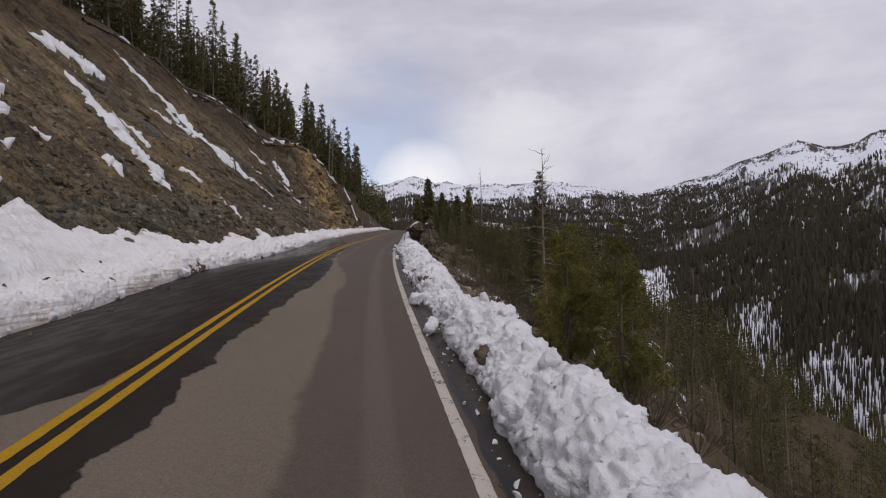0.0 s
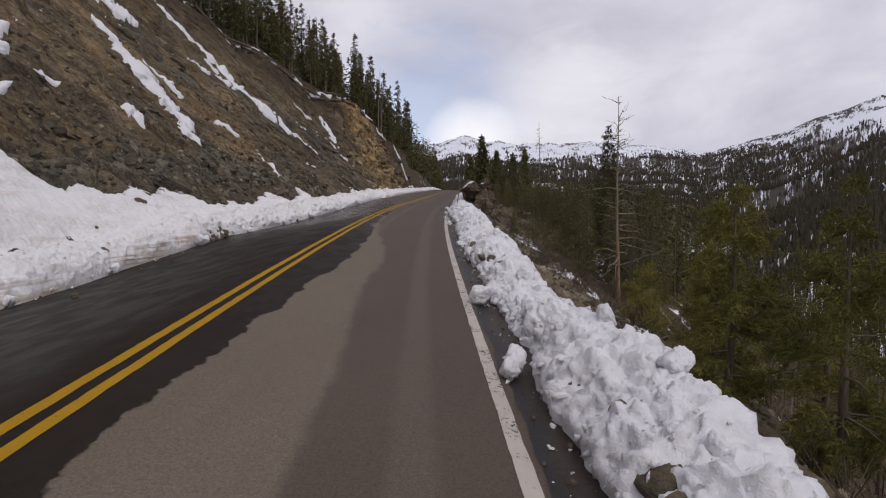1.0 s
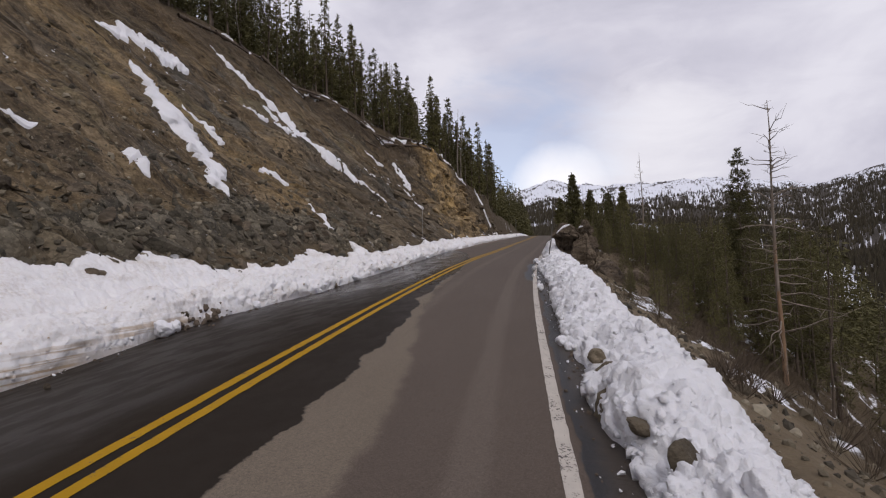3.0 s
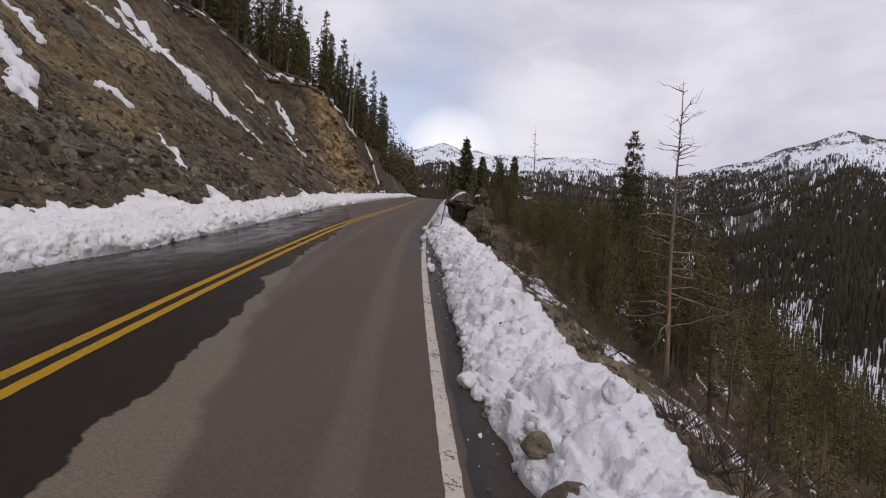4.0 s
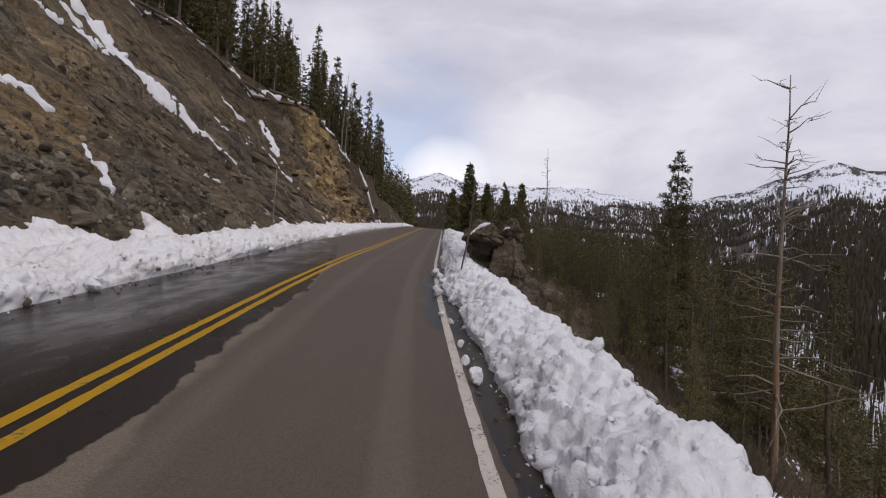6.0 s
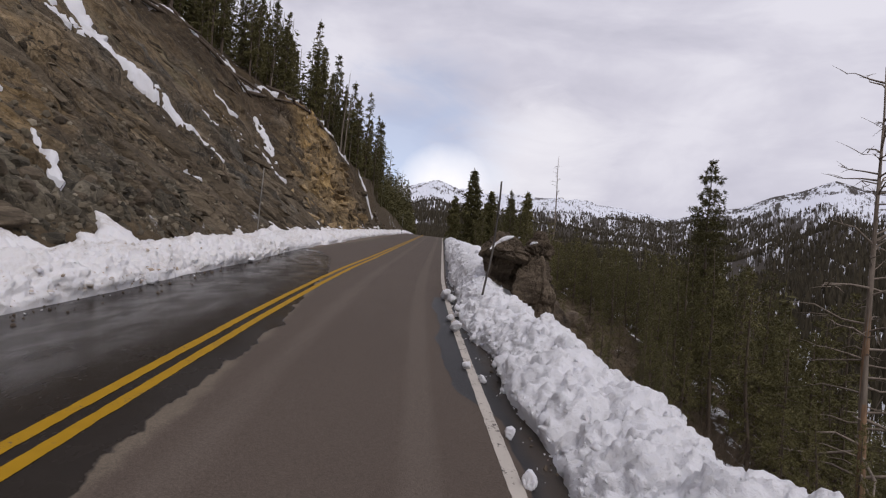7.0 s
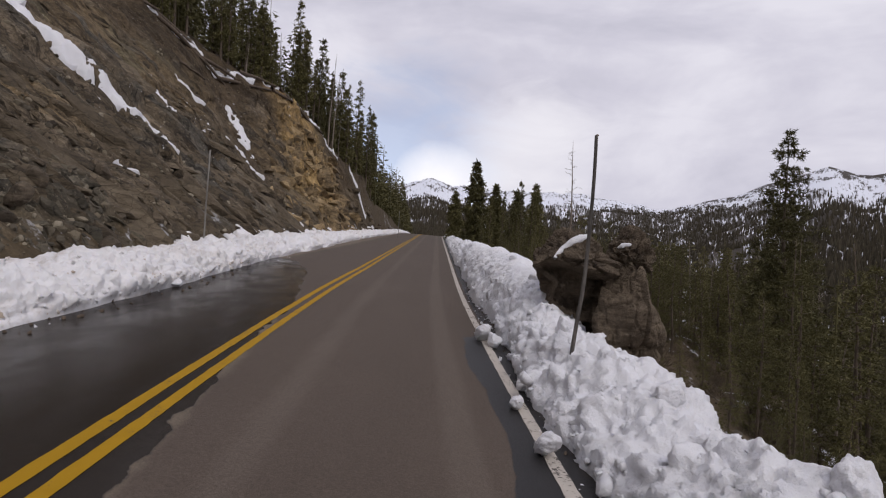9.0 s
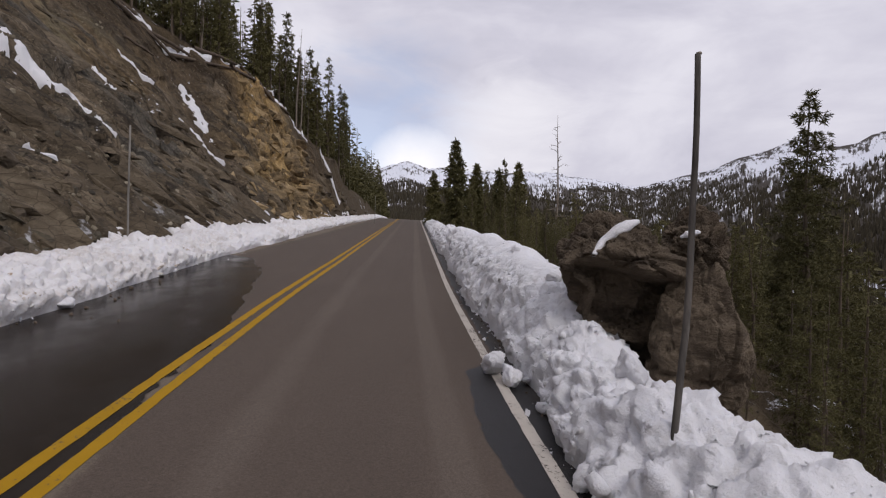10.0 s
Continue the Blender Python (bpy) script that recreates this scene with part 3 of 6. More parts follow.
def clearing(az, r):
    """Avalanche clearings where snow shows between dead trunks."""
    a = np.exp(-(((az - 28.9 - (r - 360) * 0.004) / 2.0) ** 2) - ((r - 345) / 190) ** 2)
    b = np.exp(-(((az - 35.4) / 3.4) ** 2) - ((r - 315) / 105) ** 2)
    c = np.exp(-(((az - 21.0) / 1.0) ** 2) - ((r - 620) / 120) ** 2)
    return np.clip(a + b + 0.7 * c, 0, 1)


def tree_line(az):
    return np.interp(az, [0, 12, 20, 26, 29, 34, 50], [0.50, 0.60, 0.92, 0.72, 0.64, 0.56, 0.60])


def right_fall(lat, y):
    """How far the ground lies below the road to the right of it."""
    steep = np.interp(y, [0, 32, 35, 40, 48, 62, 80, 120], [0.72, 0.70, 0.66, 0.54, 0.36, 0.25, 0.22, 0.2])
    v = np.maximum(lat - 1.9, 0)
    ledge = np.maximum(steep - 0.62, 0) * np.minimum(v, 2.6) * smooth(y, 42, 34) * smooth(y, 6, 13)
    far_steep = np.interp(y, [30, 48, 62, 90], [0.55, 0.55, 0.6, 0.35])
    return np.minimum(steep * v - ledge + far_steep * np.maximum(v - np.interp(y, [30, 50, 62], [9.5, 12, 16]), 0), 118)


def ground_parts(x, y):
    lat = x - line_x(y)
    u = -lat
    zr = road_z(y)
    zb = zr + crossfall(y, np.clip(lat, -10.6, 1.5))
    f = foot_u(y)
    rough = smooth(u, f + 0.2, f + 2.5)
    in_cut = rough * smooth(cut_edge(y) + 0.4 - u, -0.5, 0.5)
    left = zr + 0.255 * smooth(u, f - 1.5, f) + cut_height(u, y)
    # beds, gullies and ribs run down the fall line, a little along the road
    high = left - zr
    bed = y + 0.45 * u + 0.7 * fbm(x * 0.22, y * 0.22, 0, 3, 8)
    run = u + 0.5 * value_noise(x * 0.7, y * 0.7, 5.5, 8)
    broken = smooth(high + 1.1 * fbm(x * 0.2, y * 0.2, 0, 3, 17), 4.6, 2.6) * smooth(y, 6, 14) * smooth(y, 46, 38)
    slab = smooth(high + 1.4 * fbm(x * 0.14, y * 0.14, 0, 3, 18), 10.5, 7.0) * smooth(y, 34, 43) * smooth(y, 68, 60)
    ribs = 0.26 * ridged(bed * 0.15, u * 0.03, 0, 4, 5) + 0.16 * ridged(bed * 0.55, u * 0.08, 0, 3, 7)
    crag = ribs + 0.12 * fbm(x * 0.8, y * 0.8, 0, 4, 9) - 0.50
    crag = crag + (0.30 + 1.05 * slab) * (0.85 * blocks(bed * 0.24, run * 0.13, 0, 21, 0.07, 0.0) - 0.42)
    crag = crag + (0.20 + 0.42 * slab + 0.55 * broken) * (0.75 * blocks(bed * 0.72, run * 0.36, 0, 25, 0.09, 0.0) - 0.34)
    crag = crag + (0.09 + 0.06 * slab + 0.30 * broken) * (blocks(bed * 1.5, run * 1.25, 0, 27, 0.14, 0.0) - 0.4)
    left = left + in_cut * crag + (rough - in_cut) * 0.3 * fbm(x * 0.4, y * 0.4, 0, 3, 19)
    knob = np.exp(-((y - 70.5 - 1.15 * (u - 9)) / 7.5) ** 2) * smooth(u, 8, 10) * in_cut
    hollow = np.exp(-((y - 59.5 - 1.0 * (u - 9)) / 2.6) ** 2) * smooth(u, 10, 13) * in_cut
    left = left - 1.0 * hollow + knob * (0.7 * ridged(x * 0.25, y * 0.3, left * 0.25, 4, 29) + 1.5 * blocks(x * 0.42, y * 0.36, left * 0.40, 33, 0.10, 0.0) + 0.5 * blocks(x * 1.1, y * 0.9, left * 1.2, 35, 0.10, 0.0) - 1.2)
    right = zb - right_fall(lat, y) + smooth(lat, 2.2, 5) * (0.28 * fbm(x * 0.5, y * 0.5, 0, 4, 41) + 0.12 * ridged(x * 0.9, y * 0.9, 0, 3, 43))
    near = np.where(lat < -5.0, left + (zb - zr) * smooth(f - u, 0, 3), right)
    on_road = x - road_x(y)
    road_bed = (on_road > -base_u(y) - 1.2) & (on_road < 1.6) & (y < 200)
    zb = zr + crossfall(y, np.clip(on_road, -10.6, 1.5))
    near = np.where(road_bed, np.minimum(near, zb - 0.06), near)
    far, s, az, r = mountain(x, y)
    w = smooth(r, 130, 250)
    z = near * (1 - w) + far * w
    return z, dict(lat=lat, u=u, cut=in_cut * (1 - w), far=w, s=s, az=az, r=r, knob=knob, broken=broken * in_cut, slab=slab * in_cut, bed=bed, hollow=hollow)


def ground_z(x, y):
    return ground_parts(np.asarray(x, float), np.asarray(y, float))[0]


# ---- mesh helpers ----
def mesh_of(name, verts, faces, mat=None, smooth_shade=True):
    me = bpy.data.meshes.new(name)
    verts = np.asarray(verts, np.float32).reshape(-1, 3)
    faces = np.asarray(faces, np.int32)
    n, k = faces.shape
    me.vertices.add(len(verts))
    me.vertices.foreach_set("co", verts.ravel())
    me.loops.add(n * k)
    me.loops.foreach_set("vertex_index", faces.ravel())
    me.polygons.add(n)
    me.polygons.foreach_set("loop_start", np.arange(0, n * k, k, dtype=np.int32))
    me.polygons.foreach_set("use_smooth", np.full(n, smooth_shade))
    me.update()
    me.validate()
    if mat:
        me.materials.append(mat)
    return me


def grid_faces(rows, cols):
    a = np.arange(rows * cols).reshape(rows, cols)
    return np.stack([a[:-1, :-1], a[:-1, 1:], a[1:, 1:], a[1:, :-1]], -1).reshape(-1, 4)


def float_attr(me, name, values):
    me.attributes.new(name, "FLOAT", "POINT").data.foreach_set("value", np.asarray(values, np.float32).ravel())


def part(name, me, parent=None, label=""):
    """Links one mesh as an object, under a thing or a part."""
    ob = new(name, me)
    if parent is not None:
        ob.parent = parent
    return tagged(ob, label) if label else ob


def graded(lo, hi, step, out_lo, out_hi, growth):
    mid = list(np.arange(lo, hi, step))
    up, s = [hi], step
    while up[-1] < out_hi:
        s *= growth
        up.append(up[-1] + s)
    down, s = [lo], step
    while down[-1] > out_lo:
        s *= growth
        down.append(down[-1] - s)
    return np.array(sorted(set(down[1:])) + mid + up)


# ---- ground: one sheet to the horizon ----
def build_ground():
    ys = graded(-2, 84, 0.15, -900, 4600, 1.035)
    ls = np.concatenate([graded(-30, -7, 0.16, -4000, -7.2, 1.05)[:-1], np.arange(-7, 2.0, 0.6), graded(2.0, 16, 0.4, 1.9, 4600, 1.045)[1:]])
    ls = np.array(sorted(set(np.round(ls, 3))))
    Y, L = np.meshgrid(ys, ls, indexing="ij")
    X = L + line_x(np.clip(Y, -40, 160)) * np.clip(1 - np.abs(L) / 900, 0, 1)
    Z, m = ground_parts(X, Y)
    # push the cut's crags sideways too, for ledges
    push = m["cut"] * 0.28
    X2 = X + push * fbm(X * 0.8, Y * 0.8, Z * 0.8, 3, 61)
    Y2 = Y + push * fbm(X * 0.8, Y * 0.8, Z * 0.8, 3, 67)
    me = mesh_of("ground", np.stack([X2, Y2, Z], -1), grid_faces(*X.shape), EARTH)
    flat = (m["cut"][:-1, :-1] > 0.3).ravel()
    me.polygons.foreach_set("use_smooth", ~flat)
    float_attr(me, "cut", m["cut"])
    float_attr(me, "far", m["far"])
    yellow = m["cut"] * smooth(fbm(X * 0.16, Y * 0.16, Z * 0.1, 3, 71), 0.22, 0.5) * smooth(m["bed"], 60, 48)
    face = smooth(m["knob"] + 0.25 * fbm(X * 0.22, Y * 0.22, Z * 0.22, 3, 73), 0.35, 0.75)
    float_attr(me, "ochre", np.clip(0.8 * face + 0.28 * yellow, 0, 1) * m["cut"])
    float_attr(me, "broken", m["broken"])
    float_attr(me, "slab", m["slab"])
    float_attr(me, "bed", m["bed"] * 0.1)
    float_attr(me, "along", m["u"] * 0.1)
    lip = smooth(m["u"] + 1.2 * fbm(X * 0.3, Y * 0.3, 0, 3, 79), cut_edge(Y) - 5.5, cut_edge(Y) - 1.0) * m["cut"]
    float_attr(me, "loam", np.clip(lip * (1 - 0.8 * face) + 0.8 * m["hollow"], 0, 1))
    snowy = np.where(m["lat"] > 0, 0.04 - 0.12 * smooth(m["lat"], 10, 3) - 0.16 * smooth(m["lat"], 24, 50), -0.02)
    snowy = snowy + 0.17 * np.exp(-((m["lat"] - 4.3) / 1.5) ** 2) * smooth(Y, 8, 15) * smooth(Y, 42, 34)
    float_attr(me, "snowy", snowy)
    s, az = m["s"], m["az"]
    line = tree_line(az)
    bald = smooth(s, 0.70, 1.0) * 0.025
    low = smooth(s, 0.10, 0.0) * 0.06
    wooded = smooth(s, line + 0.02, line - 0.18) * smooth(az, 2, 10) * 0.015
    crags = smooth(s, 0.72, 0.95) * 0.05 * smooth(az, 20, 27)
    float_attr(me, "far_snow", 0.02 + 0.08 * smooth(s, line - 0.10, line + 0.10) - crags - bald - low - wooded + 0.6 * clearing(az, m["r"]))
    float_attr(me, "rise", s)
    float_attr(me, "bearing", az)
    float_attr(me, "verge", smooth(m["lat"], 1.5, 2.2) * smooth(m["lat"], 5.0, 3.0) * smooth(Y, 40, 34) + 0.5 * smooth(m["lat"], 1.8, 2.6) * smooth(m["lat"], 11, 6) * smooth(Y, 32, 38) * smooth(Y, 72, 58))
    ob = part("ground", me)
    tagged(ob, "brown rocky mountainside with a steep road cut, patchy snow and litter", "ground", kind="structure")


build_ground()


# ---- road ----
def build_road():
    ys = np.concatenate([np.arange(-16, 60, 0.25), np.arange(60, 125, 0.6), np.arange(125, 190, 1.5)])
    Y, L = np.meshgrid(ys, np.linspace(0, 1, 70), indexing="ij")
    L = 0.95 - L[:, ::-1] * (base_u(Y) + 1.1 + 0.95)
    edge = smooth(L, 0.72, 0.95) * 0.12
    Z = road_z(Y) + crossfall(Y, L) - edge + 0.004 * fbm(L * 0.5, Y * 0.5, 0, 2, 81)
    me = mesh_of("road", np.stack([road_x(Y) + L, Y, Z], -1), grid_faces(*Y.shape), ASPHALT)
    wet_edge = np.interp(Y, [-16, -3, -1, 3, 6, 12, 14, 17, 18.6, 23, 28.5, 29.5, 31, 33.5, 36.3, 38.4, 41.6, 44.3, 46], [-2.7, -2.7, -2.75, -2.78, -2.6, -2.3, -2.36, -2.48, -2.65, -2.8, -2.85, -2.95, -3.15, -3.3, -3.53, -3.88, -4.45, -5.4, -9])
    dry_corner = np.maximum((L + 3.42) * 3, (Y - np.interp(L, [-8, -4.03, -3.55, -3.45], [-3.5, -0.26, 0.24, 1.2])) * 0.6)
    float_attr(me, "wet", np.minimum(wet_edge - L, dry_corner))
    damp_edge = np.interp(Y, [-1.3, 1.1, 4.2, 8.5, 11, 12.5, 14.8, 16.5, 18.4, 21.2, 28, 34, 40], [-1.51, -1.55, -1.48, -1.72, -1.57, -1.65, -1.95, -2.2, -2.4, -2.65, -2.85, -3.3, -6])
    float_attr(me, "damp", L - damp_edge)
    patch = L + np.interp(Y, [25.3, 26.3, 27.5, 29.2, 31, 33, 35, 35.4, 35.8], [-0.3, 0.3, 0.37, 0.42, 0.31, 0.41, 0.38, 0.1, -0.3])
    float_attr(me, "patch", np.maximum(patch, L - 0.13))
    float_attr(me, "film", 0.25 + 0.75 * smooth(Y, 14, 28))
    float_attr(me, "mud", L - 0.22)
    float_attr(me, "track", np.maximum(np.exp(-((L + 0.75) / 0.22) ** 2), 0.8 * np.exp(-((L + 2.35) / 0.25) ** 2)))
    tagged(part("road", me), "two-lane mountain road, grey asphalt, wet and dark on one side", "road", kind="structure")


build_road()


def stripe(name, mat, lat, width, y0, y1, label, category):
    ys = np.arange(y0, y1, 0.12)
    c = np.linspace(-0.5, 0.5, 4)
    Y, C = np.meshgrid(ys, c, indexing="ij")
    ragged = 0.005 * fbm(Y * 9, np.sign(C) * 3, 0, 2, 91) * (np.abs(C) > 0.4)
    L = lat + C * width + ragged
    Z = road_z(Y) + crossfall(Y, L) + 0.004 * fbm(L * 0.5, Y * 0.5, 0, 2, 81) + 0.005
    tagged(part(name, mesh_of(name, np.stack([road_x(Y) + L, Y, Z], -1), grid_faces(*Y.shape), mat)), label, category, kind="structure")


stripe("edge_line", WHITE_PAINT, 0.0, 0.13, -12, 112, "worn white edge line painted on the asphalt", "road marking")
for side in (-1, 1):
    stripe("centre_line", YELLOW_PAINT, -3.3 + side * 0.105, 0.105, -12, 112, "worn yellow centre line painted on the asphalt", "road marking")


# ---- snow banks ----
def snow_bank(name, label, sections, y0, y1, mat, seed, step, rough, fine):
    """A ploughed bank. sections: (share across, lat, height) as functions of y."""
    ys = np.concatenate([np.arange(y0, 44, step), np.arange(44, y1, step * 2.6)])
    cols = 66
    c = np.linspace(0, 1, cols)
    Y, C = np.meshgrid(ys, c, indexing="ij")
    L, H = sections(Y, C)
    X = road_x(Y) + L
    Z = road_z(Y) + crossfall(Y, np.clip(L, -base_u(Y) - 1.0, 1.2)) + H
    dX, dZ = np.gradient(X, axis=1), np.gradient(Z, axis=1)
    n = np.hypot(dX, dZ) + 1e-6
    nx, nz = -dZ / n, dX / n
    flip = np.where(nz < 0, -1, 1)
    nx, nz = nx * flip, nz * flip
    inner = smooth(C, 0.0, 0.06) * smooth(1 - C, 0.0, 0.06)
    wx, wy, wz = X + 0.10 * fbm(X * 3, Y * 3, Z * 3, 2, seed + 31), Y + 0.10 * fbm(X * 3, Y * 3, Z * 3, 2, seed + 33), Z + 0.08 * fbm(X * 3, Y * 3, Z * 3, 2, seed + 35)
    bump = 0.075 * blocks(wx * 1.9, wy * 1.7, wz * 2.1, seed, 0.10, 0.0) + 0.062 * blocks(wx * 4.9, wy * 4.9, wz * 5.4, seed + 7, 0.10, 0.0) + fine * 0.032 * blocks(wx * 12, wy * 12, wz * 13, seed + 13, 0.12, 0.0) + 0.045 * (ridged(wx * 2.3, wy * 2.3, wz * 2.6, 5, seed + 19) - 0.4) + 0.050 * fbm(X * 6, Y * 6, Z * 6, 5, seed + 17, 0.66) + 0.09 * fbm(X * 0.9, Y * 0.9, Z * 0.9, 3, seed + 3) - 0.09
    bump = bump * rough(Y, C)
    X, Z = X + nx * bump * inner, Z + nz * bump * inner
    Y2 = Y + inner * 0.05 * fbm(X * 4, Y * 4, Z * 4, 2, seed + 5)
    me = mesh_of(name, np.stack([X, Y2, Z], -1), grid_faces(*Y.shape), mat)
    float_attr(me, "low", np.clip(H + bump, 0, 9) + smooth(Y, 19, 23))
    ob = part(name, me)
    return tagged(ob, label, "snow bank", kind="structure"), X, Y2, Z, nx, nz


def right_sections(Y, C):
    base = np.interp(Y, [28, 31, 33, 36], [0.42, 0.24, 0.24, 0.38]) + 0.10 * fbm(Y * 0.7, 1.0, 0, 3, 101) + 0.05 * fbm(Y * 4.5, 7.0, 0, 3, 102)
    crest = np.interp(Y, [14, 21, 24, 26, 28.5, 32, 34.5, 37, 43, 50, 58], [1.12, 1.14, 1.34, 1.36, 1.16, 0.92, 0.95, 1.3, 1.4, 1.35, 1.2]) + 0.15 * fbm(Y * 0.45, 5.0, 0, 3, 103)
    uneven = np.interp(Y, [34, 37, 52, 60], [0.28, 0.08, 0.08, 0.28])
    top = np.interp(Y, [-6, 0, 8, 12, 15, 20, 27, 30, 32.6, 34, 37, 42, 48, 55, 65, 100], [0.62, 0.54, 0.47, 0.46, 0.52, 0.62, 0.56, 0.5, 0.7, 0.68, 1.22, 1.38, 1.38, 1.1, 0.65, 0.45]) * (1 + uneven * fbm(Y * 0.9, 9.0, 0, 3, 105))
    outer = np.interp(Y, [-6, 8, 21, 24, 26, 30, 33, 35, 40, 50, 60, 100], [1.95, 1.85, 1.76, 2.05, 2.05, 1.8, 1.7, 1.95, 3.2, 3.2, 2.2, 1.9]) + 0.2 * fbm(Y * 0.6, 2.0, 0, 3, 107)
    drop = right_fall(outer, Y) + 0.25
    a = np.clip(C / 0.5, 0, 1)
    b = np.clip((C - 0.5) / 0.5, 0, 1)
    L = np.where(C < 0.5, base + (crest - base) * a ** 1.25, crest + (outer - crest) * b)
    H = np.where(C < 0.5, top * np.sin(a * math.pi / 2) ** 0.8 - 0.03 * (a < 0.02), top * np.cos(b * math.pi / 2) ** 1.1 - drop * b ** 1.6)
    return L, H


def left_sections(Y, C):
    base = -base_u(Y) + 0.10 * fbm(Y * 0.5, 3.0, 0, 3, 111)
    face_top = np.interp(Y, [-10, 5, 15, 20, 25, 35, 40, 70, 110], [1.15, 1.12, 1.05, 0.93, 0.78, 0.56, 0.50, 0.46, 0.36]) * (1 + 0.2 * fbm(Y * 0.7, 4, 0, 3, 113))
    back = -back_u(Y) - 0.24 * fbm(Y * 0.8, 6, 0, 6, 115, 0.65)
    a = np.clip(C / 0.45, 0, 1)
    b = np.clip((C - 0.45) / 0.55, 0, 1)
    crest = base - 0.85
    L = np.where(C < 0.45, base + (crest - base) * a ** 1.5, crest + (back - crest) * b)
    hill = 0.37 + cut_height(-L, Y) - crossfall(Y, np.clip(L, -base_u(Y) - 1.0, 1.2))
    H_in = face_top * np.sin(a * math.pi / 2) ** 0.8
    even = face_top + (hill - face_top) * smooth(b, 0, 1)
    H_out = even + smooth(b, 0, 0.35) * np.maximum(hill + 0.18 * (1 - b) ** 0.5 - even, 0) - 0.30 * smooth(b, 0.9, 1.0)
    return L, np.where(C < 0.45, H_in, H_out)


right_bank = snow_bank("snow_bank", "ploughed bank of broken white snow along the road's outer edge", right_sections, -7, 112, SNOW, 201, 0.032, lambda Y, C: 1.0 - 0.85 * smooth(C, 0.22, 0.36) * smooth(Y, 35.5, 37.5) * smooth(Y, 56, 50), 1.0)
left_bank = snow_bank("snow_bank", "dirty ploughed snow bank below the rock cut", left_sections, -8, 118, DIRTY_SNOW, 231, 0.045, lambda Y, C: (0.66 + 0.5 * smooth(Y, 18, 25)) * (1.0 - 0.25 * smooth(C, 0.55, 0.75)), 1.2)


# ---- shapes ----
def icosphere(level):
    bm = bmesh.new()
    bmesh.ops.create_icosphere(bm, subdivisions=level, radius=1.0)
    v = np.array([p.co[:] for p in bm.verts])
    f = np.array([[q.index for q in p.verts] for p in bm.faces])
    bm.free()
    return v, f


ICO = {level: icosphere(level) for level in (1, 2, 3, 4, 5, 6)}


def chunk(rng, level, planes, soft=0.0, stretch=(1, 1, 1)):
    """A broken lump: a ball cut by random planes."""
    v, f = ICO[level]
    n = rng.normal(size=(planes, 3))
    n /= np.linalg.norm(n, axis=1)[:, None]
    d = rng.uniform(0.55, 0.95, planes)
    dots = np.maximum(v @ n.T, 1e-3)
    r = np.minimum(1.0, (d / dots).min(axis=1))
    if soft:
        r = r * (1 + soft * fbm(v[:, 0] * 2.3 + rng.uniform(0, 50), v[:, 1] * 2.3, v[:, 2] * 2.3, 3, 301))
    return v * r[:, None] * np.array(stretch), f


def turn_of(rng):
    q = rng.normal(size=4)
    w, x, y, z = q / np.linalg.norm(q)
    return np.array([[1 - 2 * (y * y + z * z), 2 * (x * y - z * w), 2 * (x * z + y * w)], [2 * (x * y + z * w), 1 - 2 * (x * x + z * z), 2 * (y * z - x * w)], [2 * (x * z - y * w), 2 * (y * z + x * w), 1 - 2 * (x * x + y * y)]])


def joined(pieces):
    verts, faces, n = [], [], 0
    for v, f in pieces:
        verts.append(v)
        faces.append(f + n)
        n += len(v)
    return np.concatenate(verts), np.concatenate(faces)


def tube(points, radii, sides=7):
    """A bent tapering tube with a closed tip."""
    p = np.asarray(points, float)
    r = np.asarray(radii, float)
    t = np.gradient(p, axis=0)
    t /= np.linalg.norm(t, axis=1)[:, None] + 1e-9
    ref = np.where(np.abs(t[:, 2:3]) > 0.9, [[1.0, 0, 0]], [[0, 0, 1.0]])
    a = np.cross(t, ref)
    a /= np.linalg.norm(a, axis=1)[:, None] + 1e-9
    b = np.cross(t, a)
    ang = np.linspace(0, 2 * math.pi, sides, endpoint=False)
    ring = p[:, None, :] + r[:, None, None] * (np.cos(ang)[None, :, None] * a[:, None, :] + np.sin(ang)[None, :, None] * b[:, None, :])
    v = ring.reshape(-1, 3)
    k = np.arange(len(p) * sides).reshape(len(p), sides)
    nxt = np.roll(k, -1, axis=1)
    quads = np.stack([k[:-1], nxt[:-1], nxt[1:], k[1:]], -1).reshape(-1, 4)
    tri = np.concatenate([quads[:, [0, 1, 2]], quads[:, [0, 2, 3]]])
    cap = len(v)
    v = np.concatenate([v, p[-1:] + t[-1:] * r[-1] * 0.3])
    tri = np.concatenate([tri, np.stack([k[-1], nxt[-1], np.full(sides, cap)], -1)])
    return v, tri


# ---- the near ground, to stand things on ----
def near_ground():
    from mathutils.bvhtree import BVHTree
    me = bpy.data.objects["ground"].data
    co = np.empty(len(me.vertices) * 3, np.float32)
    me.vertices.foreach_get("co", co)
    co = co.reshape(-1, 3)
    idx = np.empty(len(me.loops), np.int32)
    me.loops.foreach_get("vertex_index", idx)
    quads = idx.reshape(-1, 4)
    c = co[quads].mean(axis=1)
    keep = quads[(c[:, 1] > -30) & (c[:, 1] < 260) & (c[:, 0] > -120) & (c[:, 0] < 150)]
    used, inv = np.unique(keep, return_inverse=True)
    return BVHTree.FromPolygons([tuple(map(float, p)) for p in co[used]], [tuple(map(int, q)) for q in inv.reshape(-1, 4)])


GROUND = near_ground()


